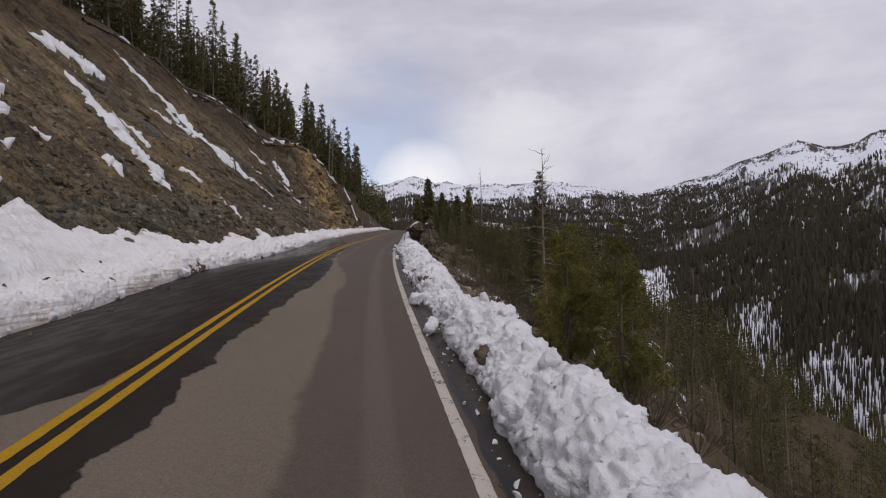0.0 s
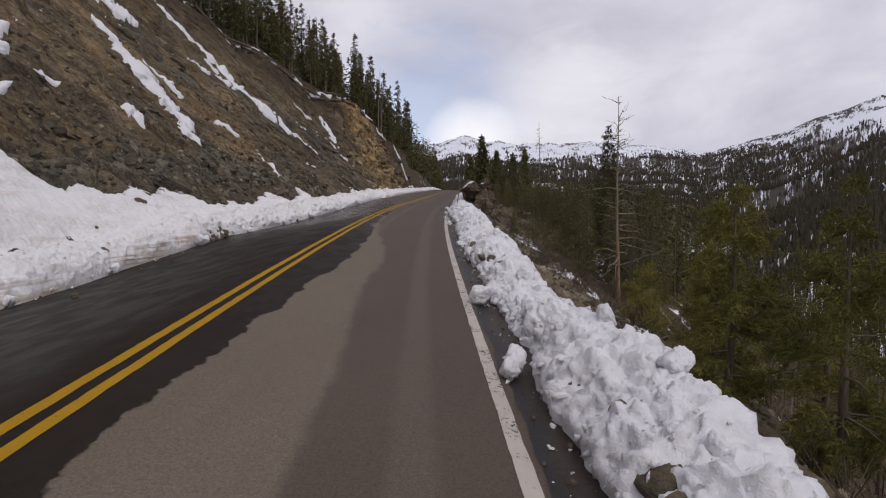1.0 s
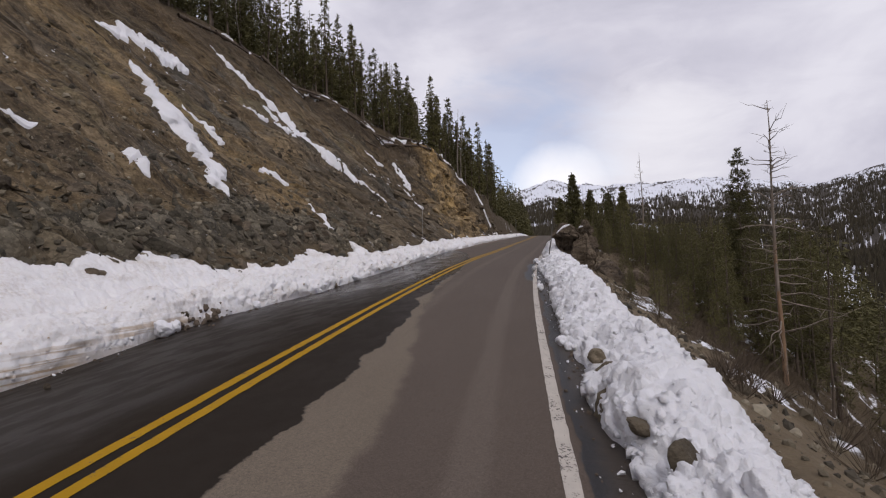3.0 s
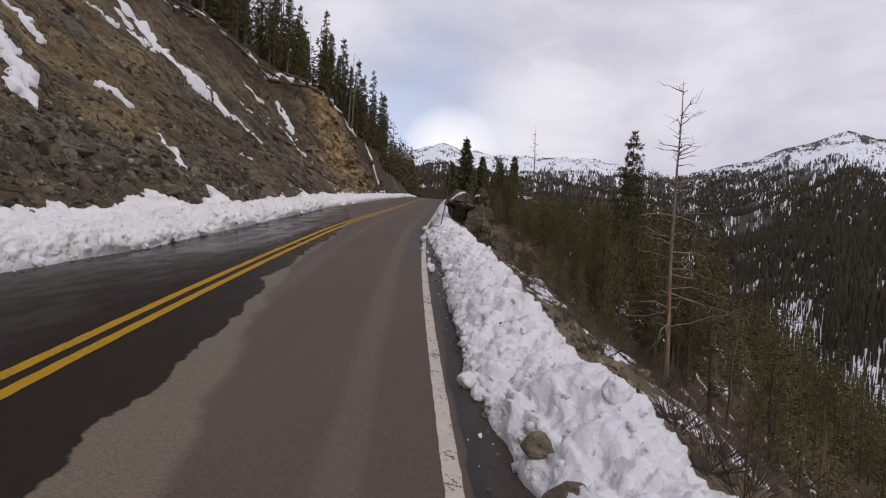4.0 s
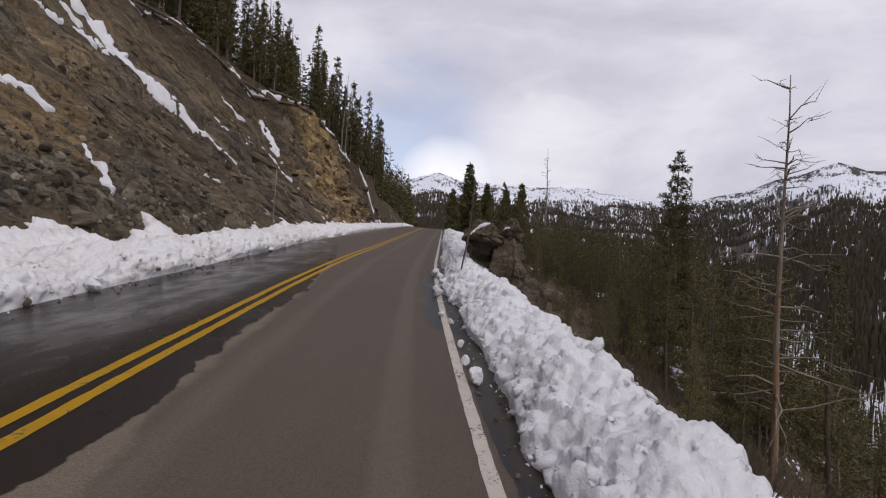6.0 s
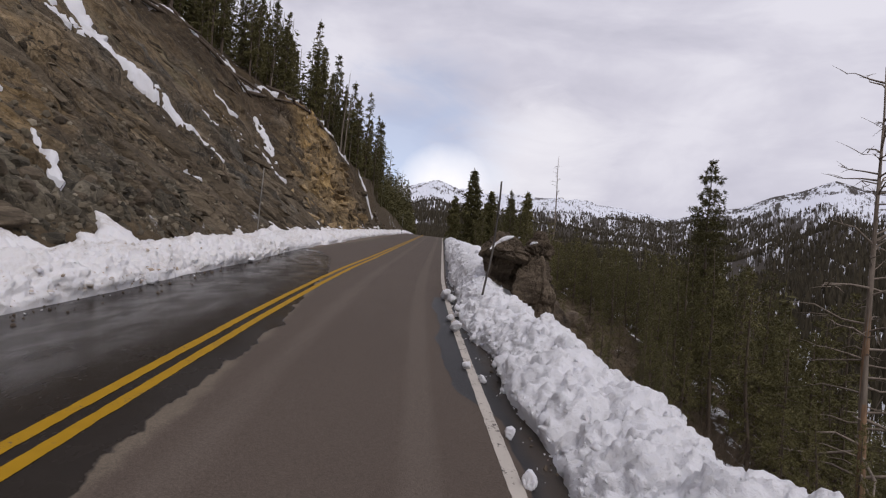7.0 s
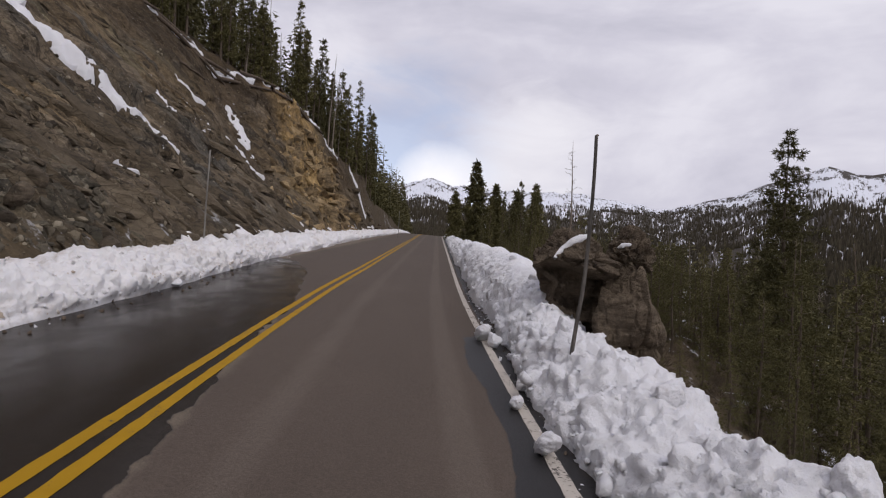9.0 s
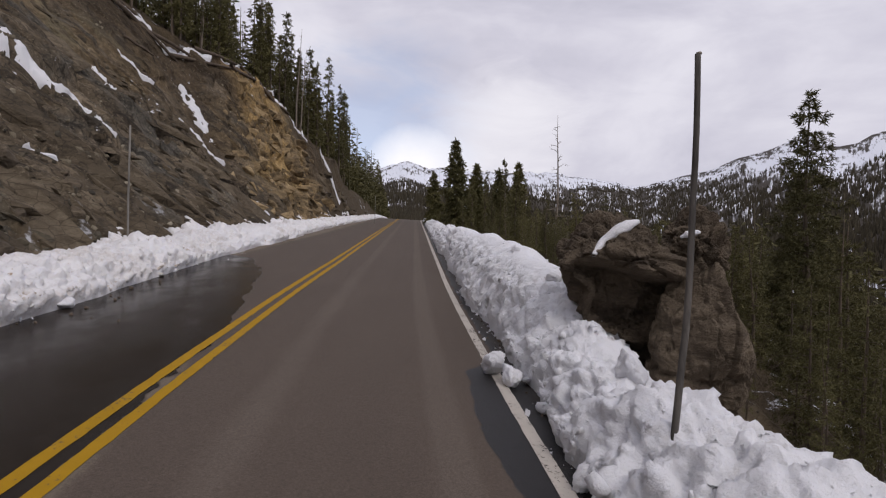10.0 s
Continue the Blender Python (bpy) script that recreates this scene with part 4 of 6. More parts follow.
def stand(x, y, default=None):
    """The height of the ground at x, y, and its normal."""
    hit = GROUND.ray_cast(Vector((x, y, 300)), Vector((0, 0, -1)))
    if hit[0] is None:
        return float(ground_z(x, y)), Vector((0, 0, 1))
    return hit[0].z, hit[1]


# ---- lumps on the snow banks ----
def shard(rng, n):
    """An angular broken block: the hull of a few random points."""
    bm = bmesh.new()
    p = rng.normal(size=(n, 3))
    p /= np.linalg.norm(p, axis=1)[:, None]
    p *= rng.uniform(0.6, 1.0, (n, 1)) * rng.uniform(0.55, 1.2, 3)
    for q in p:
        bm.verts.new(q)
    bmesh.ops.convex_hull(bm, input=bm.verts)
    bmesh.ops.delete(bm, geom=[q for q in bm.verts if not q.link_faces], context="VERTS")
    bm.verts.index_update()
    v = np.array([q.co[:] for q in bm.verts])
    f = np.array([[q.index for q in t.verts] for t in bm.faces])
    bm.free()
    return v, f


def snow_lumps(bank_data, count, seed, small, large, low, high, mat, base_share):
    ob, X, Y, Z, nx, nz = bank_data
    rng = np.random.default_rng(seed)
    kinds = [shard(rng, int(rng.integers(7, 12))) for k in range(60)]
    rows, cols = X.shape
    pieces = []
    # more of them where the camera comes near
    weights = np.where(Y[:, 0] < 45, 1.0, 0.5)
    pick = rng.choice(rows, size=count, p=weights / weights.sum())
    for i in pick:
        at_base = rng.random() < base_share
        j = int(cols * (rng.uniform(0.0, 0.09) if at_base else rng.uniform(low, high)))
        size = (small + (large - small) * rng.random() ** 4.0) * (1.35 if at_base else 1.0)
        v, f = kinds[rng.integers(len(kinds))]
        v = v @ turn_of(rng).T * size
        down = 0.1 if rng.random() < 0.25 else 0.6
        at = np.array([X[i, j] - nx[i, j] * size * down, Y[i, j] + rng.uniform(-0.05, 0.05), Z[i, j] - nz[i, j] * size * down])
        pieces.append((v + at, f))
    v, f = joined(pieces)
    me = mesh_of("snow_lumps", v, f, mat, True)
    float_attr(me, "low", np.full(len(v), 0.4))
    tagged(new("snow_lumps", me), "small broken lumps of snow covering the ploughed bank", "snow lumps", kind="stuff")


snow_lumps(right_bank, 12000, 11, 0.012, 0.095, 0.01, 0.75, SNOW, 0.42)
snow_lumps(left_bank, 8500, 12, 0.014, 0.10, 0.01, 0.55, DIRTY_SNOW, 0.25)


def snow_chunks():
    """Loose blocks that have rolled onto the asphalt, and blocks on the bank's crest."""
    rng = np.random.default_rng(21)

    def block_mesh(size):
        v, f = chunk(rng, 4, 8, 0.04, (0.8, rng.uniform(0.9, 1.3), rng.uniform(0.7, 1.1)))
        o = size * 99
        v = v * (1 + 0.24 * (blocks(v[:, 0] * 2.2 + o, v[:, 1] * 2.2, v[:, 2] * 2.2, 311, 0.12, 0.05) - 0.5) + 0.08 * fbm(v[:, 0] * 6 + o, v[:, 1] * 6, v[:, 2] * 6, 4, 313, 0.7))[:, None]
        return mesh_of("snow_chunk", v @ turn_of(rng).T * size, f, SNOW)

    spots = [(7.75, 0.22, 0.17), (30.2, -0.03, 0.13), (33.8, 0.27, 0.09), (34.95, -0.04, 0.17), (34.6, 0.10, 0.12), (33.0, 0.27, 0.13), (32.2, 0.15, 0.10), (27.5, -0.05, 0.07), (24.0, 0.12, 0.07), (15.6, 0.28, 0.10), (15.3, 0.36, 0.07), (25.0, 0.14, 0.06), (4.7, 0.25, 0.14), (4.5, 0.17, 0.13), (23.1, 0.15, 0.11), (26.9, 0.10, 0.06), (31.4, -0.08, 0.08), (27.35, 0.5, 0.15)]
    for y, lat, size in spots:
        me = block_mesh(size)
        ob = tagged(new("snow_chunk", me), "loose block of white snow lying on the asphalt", "snow block", "loose snow blocks")
        low = min(q.co.z for q in me.vertices)
        ob.location = (float(road_x(y)) + lat, y, float(road_z(y) + crossfall(y, lat)) - low - 0.015)
    # at the foot of the left bank
    for y, off, size in ((9.5, 0.1, 0.16), (13.2, 0.05, 0.14), (17.6, 0.15, 0.22), (18.1, 0.05, 0.16), (21.4, 0.1, 0.14), (24.6, 0.2, 0.12), (27.3, 0.05, 0.16), (31.0, 0.1, 0.13), (36.4, 0.12, 0.12)):
        me = block_mesh(size)
        ob = tagged(new("snow_chunk", me), "dirty block of snow at the foot of the bank", "snow block", "loose snow blocks")
        low = min(q.co.z for q in me.vertices)
        lat = -float(base_u(y)) + off
        ob.location = (float(road_x(y)) + lat, y, float(road_z(y) + crossfall(y, lat)) - low - 0.02)
    # big blocks thrown up on the crest
    ob, X, Y, Z, nx, nz = right_bank
    for y in (0.7, 1.6, 2.3, 3.4, 4.9, 6.1, 8.2, 10.0, 14.2, 18.3, 21.0, 22.6, 25.9, 27.0, 28.6, 30.4, 33.2, 36.6, 39.5):
        i = int(np.argmin(np.abs(Y[:, 30] - y)))
        j = 28 + int(rng.integers(0, 9))
        size = rng.uniform(0.09, 0.17)
        me = block_mesh(size)
        low = min(q.co.z for q in me.vertices)
        ob = tagged(new("snow_chunk", me), "block of white snow thrown up on the bank", "snow block", "snow blocks on the bank")
        ob.location = (X[i, j], Y[i, j], Z[i, j] - low * 0.2)


snow_chunks()


def snow_crumbs():
    rng = np.random.default_rng(23)
    kinds = [shard(rng, 9) for k in range(20)]
    pieces = []
    for k in range(420):
        y = rng.uniform(-4, 46)
        if rng.random() < 0.65:
            lat = float(np.interp(y, [28, 31, 33, 36], [0.42, 0.24, 0.24, 0.38])) - 0.3 * rng.random() ** 2
        else:
            lat = -float(base_u(y)) + 0.35 * rng.random() ** 2
        size = 0.008 + 0.045 * rng.random() ** 3
        v, f = kinds[rng.integers(20)]
        z = float(road_z(y) + crossfall(y, lat)) + 0.4 * size
        pieces.append((v @ turn_of(rng).T * size + np.array([float(road_x(y)) + lat, y, z]), f))
    v, f = joined(pieces)
    tagged(new("snow_crumbs", mesh_of("snow_crumbs", v, f, SNOW, False)), "crumbs of snow strewn on the asphalt beside the banks", "snow crumbs", kind="stuff")


snow_crumbs()


# ---- snow lying in the gullies of the cut ----
TONGUES = []


def clear_of_snow(y, u, room=0.0):
    """False where a tongue of snow lies."""
    return all((y - a) ** 2 + (u - b) ** 2 > (r + room) ** 2 for a, b, r in TONGUES)


def snow_strip(points, seed, label, patchy=0.0):
    """A draped tongue of snow. points: (y, distance left of the white line, width)."""
    rng = np.random.default_rng(seed)
    p = np.array(points, float)
    seg = np.r_[0, np.cumsum(np.hypot(np.diff(p[:, 0]), np.diff(p[:, 1])))]
    n = max(10, int(seg[-1] / 0.09))
    s = np.linspace(0, seg[-1], n)
    cy, cu, w = (np.interp(s, seg, p[:, k]) for k in range(3))
    cy = cy + np.minimum(0.22, 0.3 * w) * fbm(s * 0.8, seed, 0, 3, 401)
    tip = np.minimum(1, np.minimum(s, seg[-1] - s) / max(0.35, seg[-1] * 0.12)) ** 0.6
    half_a = 0.5 * w * tip * np.maximum(0.12, 0.95 + 0.75 * fbm(s * 2.6, seed + 0.5, 0, 4, 403))
    half_b = 0.5 * w * tip * np.maximum(0.12, 0.95 + 0.75 * fbm(s * 2.6, seed + 9.5, 0, 4, 405))
    ty, tu = np.gradient(cy), np.gradient(cu)
    ln = np.hypot(ty, tu) + 1e-6
    ty, tu = ty / ln, tu / ln
    TONGUES.extend((cy[i], cu[i], 0.5 * w[i] + 0.35) for i in range(0, n, 4))
    cols = 13
    c = np.linspace(-1, 1, cols)
    verts = np.zeros((n, cols, 3))
    seat = np.zeros((n, cols))
    for i in range(n):
        for j in range(cols):
            h = half_a[i] if c[j] < 0 else half_b[i]
            y = cy[i] - tu[i] * c[j] * h
            u = cu[i] + ty[i] * c[j] * h
            x = float(road_x(y)) - u
            seat[i, j] = stand(x, y)[0]
            lift = 0.05 + min(0.13, 0.3 * h + 0.02) * (1 - c[j] ** 2) ** 0.5 + 0.0 + 0.10 * float(fbm(y * 2.3, u * 2.3, 0, 4, 409, 0.6)) - 0.30 * max(0.0, float(fbm(y * 3.4, u * 3.4, 0, 3, 413)) - 0.36) - 0.4 * (abs(c[j]) > 0.99)
            lift -= patchy * max(0.0, float(fbm(y * 1.6, u * 1.6, 0, 3, 407)) + 0.1)
            verts[i, j] = (x + 0.55 * lift, y, seat[i, j] + 0.83 * lift)
    # the snow bridges the small steps below it
    wide = min(9, n // 4)
    run = np.pad(seat, ((wide, wide), (0, 0)), mode="edge")
    even = np.mean([run[k:k + n] for k in range(2 * wide + 1)], axis=0)
    verts[:, 1:-1, 2] += np.maximum(even - seat, 0)[:, 1:-1]
    me = mesh_of("snow_patch", verts, grid_faces(n, cols), SNOW)
    tagged(new("snow_patch", me), label, "snow patch", "snow on the rock cut")


GULLY = "narrow tongue of old snow in a rocky gully"
PATCH = "small broken patch of old snow on the rock cut"
snow_strip([(33.8, 25.0, 0.6), (36.6, 24.8, 1.45), (38.6, 24.0, 1.5), (39.8, 23.0, 0.8)], 1, GULLY)
snow_strip([(33.4, 22.4, 0.5), (32.5, 20.4, 1.6), (31.6, 18.2, 1.85), (30.6, 16.3, 1.35), (29.9, 15.0, 1.25), (28.5, 13.2, 0.6)], 2, GULLY, 0.03)
snow_strip([(34.3, 19.5, 0.32), (34.0, 17.8, 0.65), (34.4, 16.9, 0.45)], 3, PATCH, 0.15)
snow_strip([(46.6, 26.0, 0.6), (47.7, 24.4, 1.3), (48.7, 22.5, 1.35), (49.2, 20.4, 1.2), (48.9, 18.6, 1.0), (49.4, 17.1, 0.72), (50.4, 15.7, 0.55), (51.0, 14.2, 0.42), (51.0, 12.7, 0.2)], 4, GULLY, 0.08)
snow_strip([(46.4, 21.2, 0.2), (46.9, 19.9, 0.45), (47.3, 18.7, 0.2)], 27, PATCH, 0.25)
snow_strip([(43.8, 21.4, 0.35), (46.3, 19.6, 0.55), (49.5, 17.9, 0.45)], 5, PATCH, 0.26)
snow_strip([(21.4, 21.9, 0.8), (21.6, 20.9, 1.3), (22.2, 20.1, 0.9)], 6, PATCH, 0.16)
snow_strip([(23.5, 22.0, 0.6), (23.1, 21.0, 0.5)], 16, PATCH, 0.12)
snow_strip([(21.9, 19.0, 0.7), (20.4, 18.2, 1.2), (19.2, 17.4, 1.4), (18.2, 16.6, 0.8)], 7, PATCH, 0.16)
snow_strip([(16.9, 17.5, 0.2), (16.3, 16.4, 0.45), (15.7, 15.8, 0.7), (15.6, 15.4, 0.85), (15.0, 14.8, 0.85), (14.4, 13.8, 0.35)], 8, PATCH, 0.10)
snow_strip([(24.2, 15.2, 0.45), (24.6, 14.7, 0.75), (24.6, 14.1, 0.45)], 9, PATCH)
snow_strip([(20.5, 16.4, 0.35), (21.0, 16.2, 0.5), (21.5, 16.1, 0.3)], 19, PATCH, 0.2)
snow_strip([(35.3, 15.4, 0.37), (36.2, 14.8, 0.5), (36.6, 14.2, 0.3)], 10, PATCH)
snow_strip([(35.9, 12.7, 0.22), (35.4, 11.6, 0.3), (34.6, 10.7, 0.28)], 11, PATCH, 0.1)
snow_strip([(15.0, 18.1, 0.5), (16.3, 19.6, 0.7), (17.4, 20.7, 0.5)], 17, PATCH, 0.25)
snow_strip([(15.8, 19.2, 0.3), (14.6, 17.5, 0.4), (14.0, 16.6, 0.3)], 23, PATCH, 0.25)
snow_strip([(19.1, 22.9, 0.3), (17.8, 21.5, 0.4)], 24, PATCH, 0.2)
snow_strip([(16.9, 15.4, 0.25), (18.4, 15.9, 0.3)], 25, PATCH, 0.25)
snow_strip([(61.9, 18.4, 0.16), (62.3, 17.6, 0.2), (62.8, 16.7, 0.14)], 12, PATCH)
snow_strip([(62.8, 15.2, 0.16), (63.4, 14.0, 0.22), (64.0, 12.8, 0.16)], 13, GULLY)
snow_strip([(67.0, 17.0, 0.7), (66.7, 16.2, 1.2), (66.3, 15.2, 1.1), (66.0, 14.0, 0.5)], 14, PATCH, 0.34)
snow_strip([(58.3, 17.8, 0.3), (57.0, 16.6, 0.6), (55.2, 15.1, 0.3)], 15, PATCH, 0.30)
snow_strip([(44.3, 11.9, 0.12), (44.8, 11.2, 0.16)], 21, PATCH)
snow_strip([(60.8, 10.0, 0.2), (61.0, 9.2, 0.3)], 26, PATCH)
snow_strip([(86.0, 10.6, 0.15), (86.6, 9.6, 0.24), (87.0, 8.6, 0.28)], 22, GULLY, 0.1)
edge_pts = [(y, float(cut_edge(y)) - 0.05, w) for y, w in ((46, 0.15), (52, 0.22), (56, 0.3), (60, 0.32), (64, 0.34), (68, 0.32), (72, 0.34), (76, 0.32), (80, 0.28), (84, 0.2))]
snow_strip(edge_pts, 20, "thin line of snow along the upper lip of the rock cut", 0.08)


def fallen_logs():
    """Dead trunks lying along the upper lip of the cut."""
    rng = np.random.default_rng(29)
    for y0, y1, out in ((46.0, 51.0, 0.1), (50.0, 54.0, 0.2), (56.0, 60.0, 0.25), (60.5, 65.0, 0.3), (65.0, 69.5, 0.25), (69.0, 73.5, 0.3), (73.5, 77.5, 0.25), (77.0, 81.5, 0.2), (58.5, 63.5, 0.1), (63.0, 67.5, -0.2), (66.8, 71.5, 0.1), (71.0, 75.5, -0.1), (75.0, 79.0, 0.0), (53.0, 57.0, 0.0), (63.6, 65.2, 3.6), (62.8, 63.6, 5.6)):
        ys = np.linspace(y0, y1, 7)
        pts = []
        for y in ys:
            u = float(cut_edge(y)) - 0.15 - out + rng.normal(0, 0.05)
            x = float(road_x(y)) - u
            pts.append((x, y, stand(x, y)[0] + 0.16))
        p = np.array(pts)
        k = np.linspace(0, 1, 7)
        p[:, 2] = np.polyval(np.polyfit(k, p[:, 2], 1), k) + 0.05
        v, f = tube(p - p[0], np.linspace(0.17, 0.09, 7) * (1 if out < 2 else 0.6), 8)
        ob = tagged(new("fallen_log", mesh_of("fallen_log", v, f, BARK)), "dark fallen trunk lying along the lip of the rock cut", "fallen log", "fallen logs on the cut")
        ob.location = p[0]


fallen_logs()


# ---- stones ----
def stones():
    rng = np.random.default_rng(41)
    shapes = []
    for k in range(9):
        v, f = chunk(rng, 3, 11, 0.0, (1, rng.uniform(0.6, 1.2), rng.uniform(0.5, 0.9)))
        v = v * (0.9 + 0.16 * (blocks(v[:, 0] * 1.3 + k * 7, v[:, 1] * 1.3, v[:, 2] * 1.7, 321, 0.06, 0.0) - 0.5) + 0.03 * fbm(v[:, 0] * 5, v[:, 1] * 5 + k, v[:, 2] * 5, 3, 323))[:, None]
        shapes.append(mesh_of("boulder", v, f, STONE, False))
    tan = []
    for k in range(6):
        v, f = chunk(rng, 3, 9, 0.12, (1, rng.uniform(0.75, 1.25), rng.uniform(0.6, 1.0)))
        tan.append(mesh_of("boulder", v, f, TAN_STONE, False))

    def boulder(x, y, size, sink, label, group, z=None, pick=shapes):
        me = pick[rng.integers(len(pick))]
        ob = tagged(new("boulder", me), label, "boulder", group)
        if z is None:
            z = stand(x, y)[0]
        ob.matrix_world = Matrix.Translation((x, y, z - sink * size + size * 0.35)) @ Matrix(turn_of(rng).tolist()).to_4x4() @ Matrix.Diagonal((size, size * rng.uniform(0.8, 1.2), size * rng.uniform(0.7, 1.0), 1))

    for k in range(190):
        y = rng.uniform(8, 46)
        u = float(back_u(y)) + 0.1 + abs(rng.normal(0, 1.9))
        if rng.random() < 0.2:
            u = float(back_u(y)) + rng.uniform(0, 12)
        if clear_of_snow(y, u):
            boulder(float(road_x(y)) - u, y, rng.uniform(0.10, 0.22) + 0.30 * rng.random() ** 3, 0.35, "angular grey-brown boulder lying on the rock cut", "boulders on the cut")
    # in the left bank: a muddy clump at the road's edge and a stone on the snow
    for y, u, size, h in ((18.7, 8.75, 0.24, 0.30), (19.3, 8.95, 0.20, 0.45), (18.2, 8.85, 0.17, 0.42), (19.9, 8.6, 0.15, 0.2), (26.0, 7.35, 0.15, 0.06), (9.1, 7.4, 0.09, 0.03), (6.6, 7.9, 0.08, 0.03), (13.6, 7.6, 0.06, 0.02), (18.4, 11.3, 0.45, 1.35), (11.0, 10.1, 0.16, 1.05), (9.4, 10.3, 0.13, 1.1), (14.6, 10.4, 0.12, 1.2), (8.6, 9.5, 0.13, 0.75), (13.4, 9.4, 0.16, 0.62)):
        z = float(road_z(y) + crossfall(y, -min(u, float(base_u(y)) + 1.0))) + h
        boulder(float(road_x(y)) - u, y, size, 0.35, "muddy stone lodged in the ploughed snow", "stones in the snow", z)
    # and in the right bank
    for y, lat, size, h in ((13.9, 0.66, 0.15, 0.30), (13.2, 0.66, 0.20, 0.24), (12.3, 0.68, 0.30, 0.20), (12.8, 0.78, 0.18, 0.30), (3.0, 0.76, 0.20, 0.34), (2.4, 0.80, 0.24, 0.32), (3.7, 0.70, 0.12, 0.30), (9.05, 0.78, 0.22, 0.32), (11.4, 0.66, 0.16, 0.32), (10.7, 0.78, 0.17, 0.36), (4.45, 0.66, 0.14, 0.28), (17.1, 0.90, 0.15, 0.36), (16.9, 0.86, 0.20, 0.28), (17.5, 0.74, 0.14, 0.28), (31.7, 0.52, 0.07, 0.14), (1.9, 0.70, 0.18, 0.30), (0.4, 0.74, 0.20, 0.32)):
        boulder(float(road_x(y)) + lat - 0.05, y, size, 0.35, "tan stone showing through the ploughed snow", "stones in the snow", float(road_z(y) + bank(y) * lat) + h - 0.05, tan)

    kinds = [chunk(rng, 1, 8) for k in range(12)]

    def scatter(name, label, spots, mat):
        pieces = []
        for x, y, z, size in spots:
            v, f = kinds[rng.integers(12)]
            pieces.append(((v * rng.uniform(0.6, 1.3, 3)) @ turn_of(rng).T * size + np.array([x, y, z]), f))
        v, f = joined(pieces)
        tagged(new(name, mesh_of(name, v, f, mat, False)), label, "stones", kind="stuff")

    spots = []
    for k in range(6500):
        y = rng.uniform(2, 48) if rng.random() < 0.85 else rng.uniform(48, 72)
        u = float(back_u(y)) - 0.3 + abs(rng.normal(0, 6.0))
        if u > cut_edge(y):
            continue
        x = float(road_x(y)) - u
        size = 0.025 + 0.15 * rng.random() ** 3.5
        spots.append((x, y, stand(x, y)[0] + 0.2 * size, size))
    scatter("scree", "loose brown scree stones on the rock cut", spots, SCREE)
    spots = []
    for k in range(900):
        y = rng.uniform(-6, 40)
        lat = -float(base_u(y)) + abs(rng.normal(0, 0.45)) if rng.random() < 0.6 else 0.46 - abs(rng.normal(0, 0.14))
        spots.append((float(road_x(y)) + lat, y, float(road_z(y) + crossfall(y, lat)) + 0.006, 0.005 + 0.040 * rng.random() ** 3))
    for k in range(70):
        y = 19.2 + rng.normal(0, 0.6)
        u = float(base_u(y)) - 0.15 + 0.6 * rng.random()
        h = 0.55 * rng.random() * min(1.0, (u - float(base_u(y)) + 0.15) * 2)
        spots.append((float(road_x(y)) - u, y, float(road_z(y) + crossfall(y, -u)) + 0.02 + h, 0.03 + 0.10 * rng.random() ** 2))
    scatter("road_grit", "dark mud clods and grit on the asphalt's edge", spots, BARK)
    spots = []
    for k in range(5000):
        y = rng.uniform(-4, 60)
        lat = 1.7 + abs(rng.normal(0, 2.2))
        x = float(road_x(y)) + lat
        size = 0.015 + 0.11 * rng.random() ** 4
        spots.append((x, y, stand(x, y)[0] + 0.1 * size, size))
    scatter("slope_rubble", "brown rubble on the steep slope below the road", spots, SCREE)


stones()


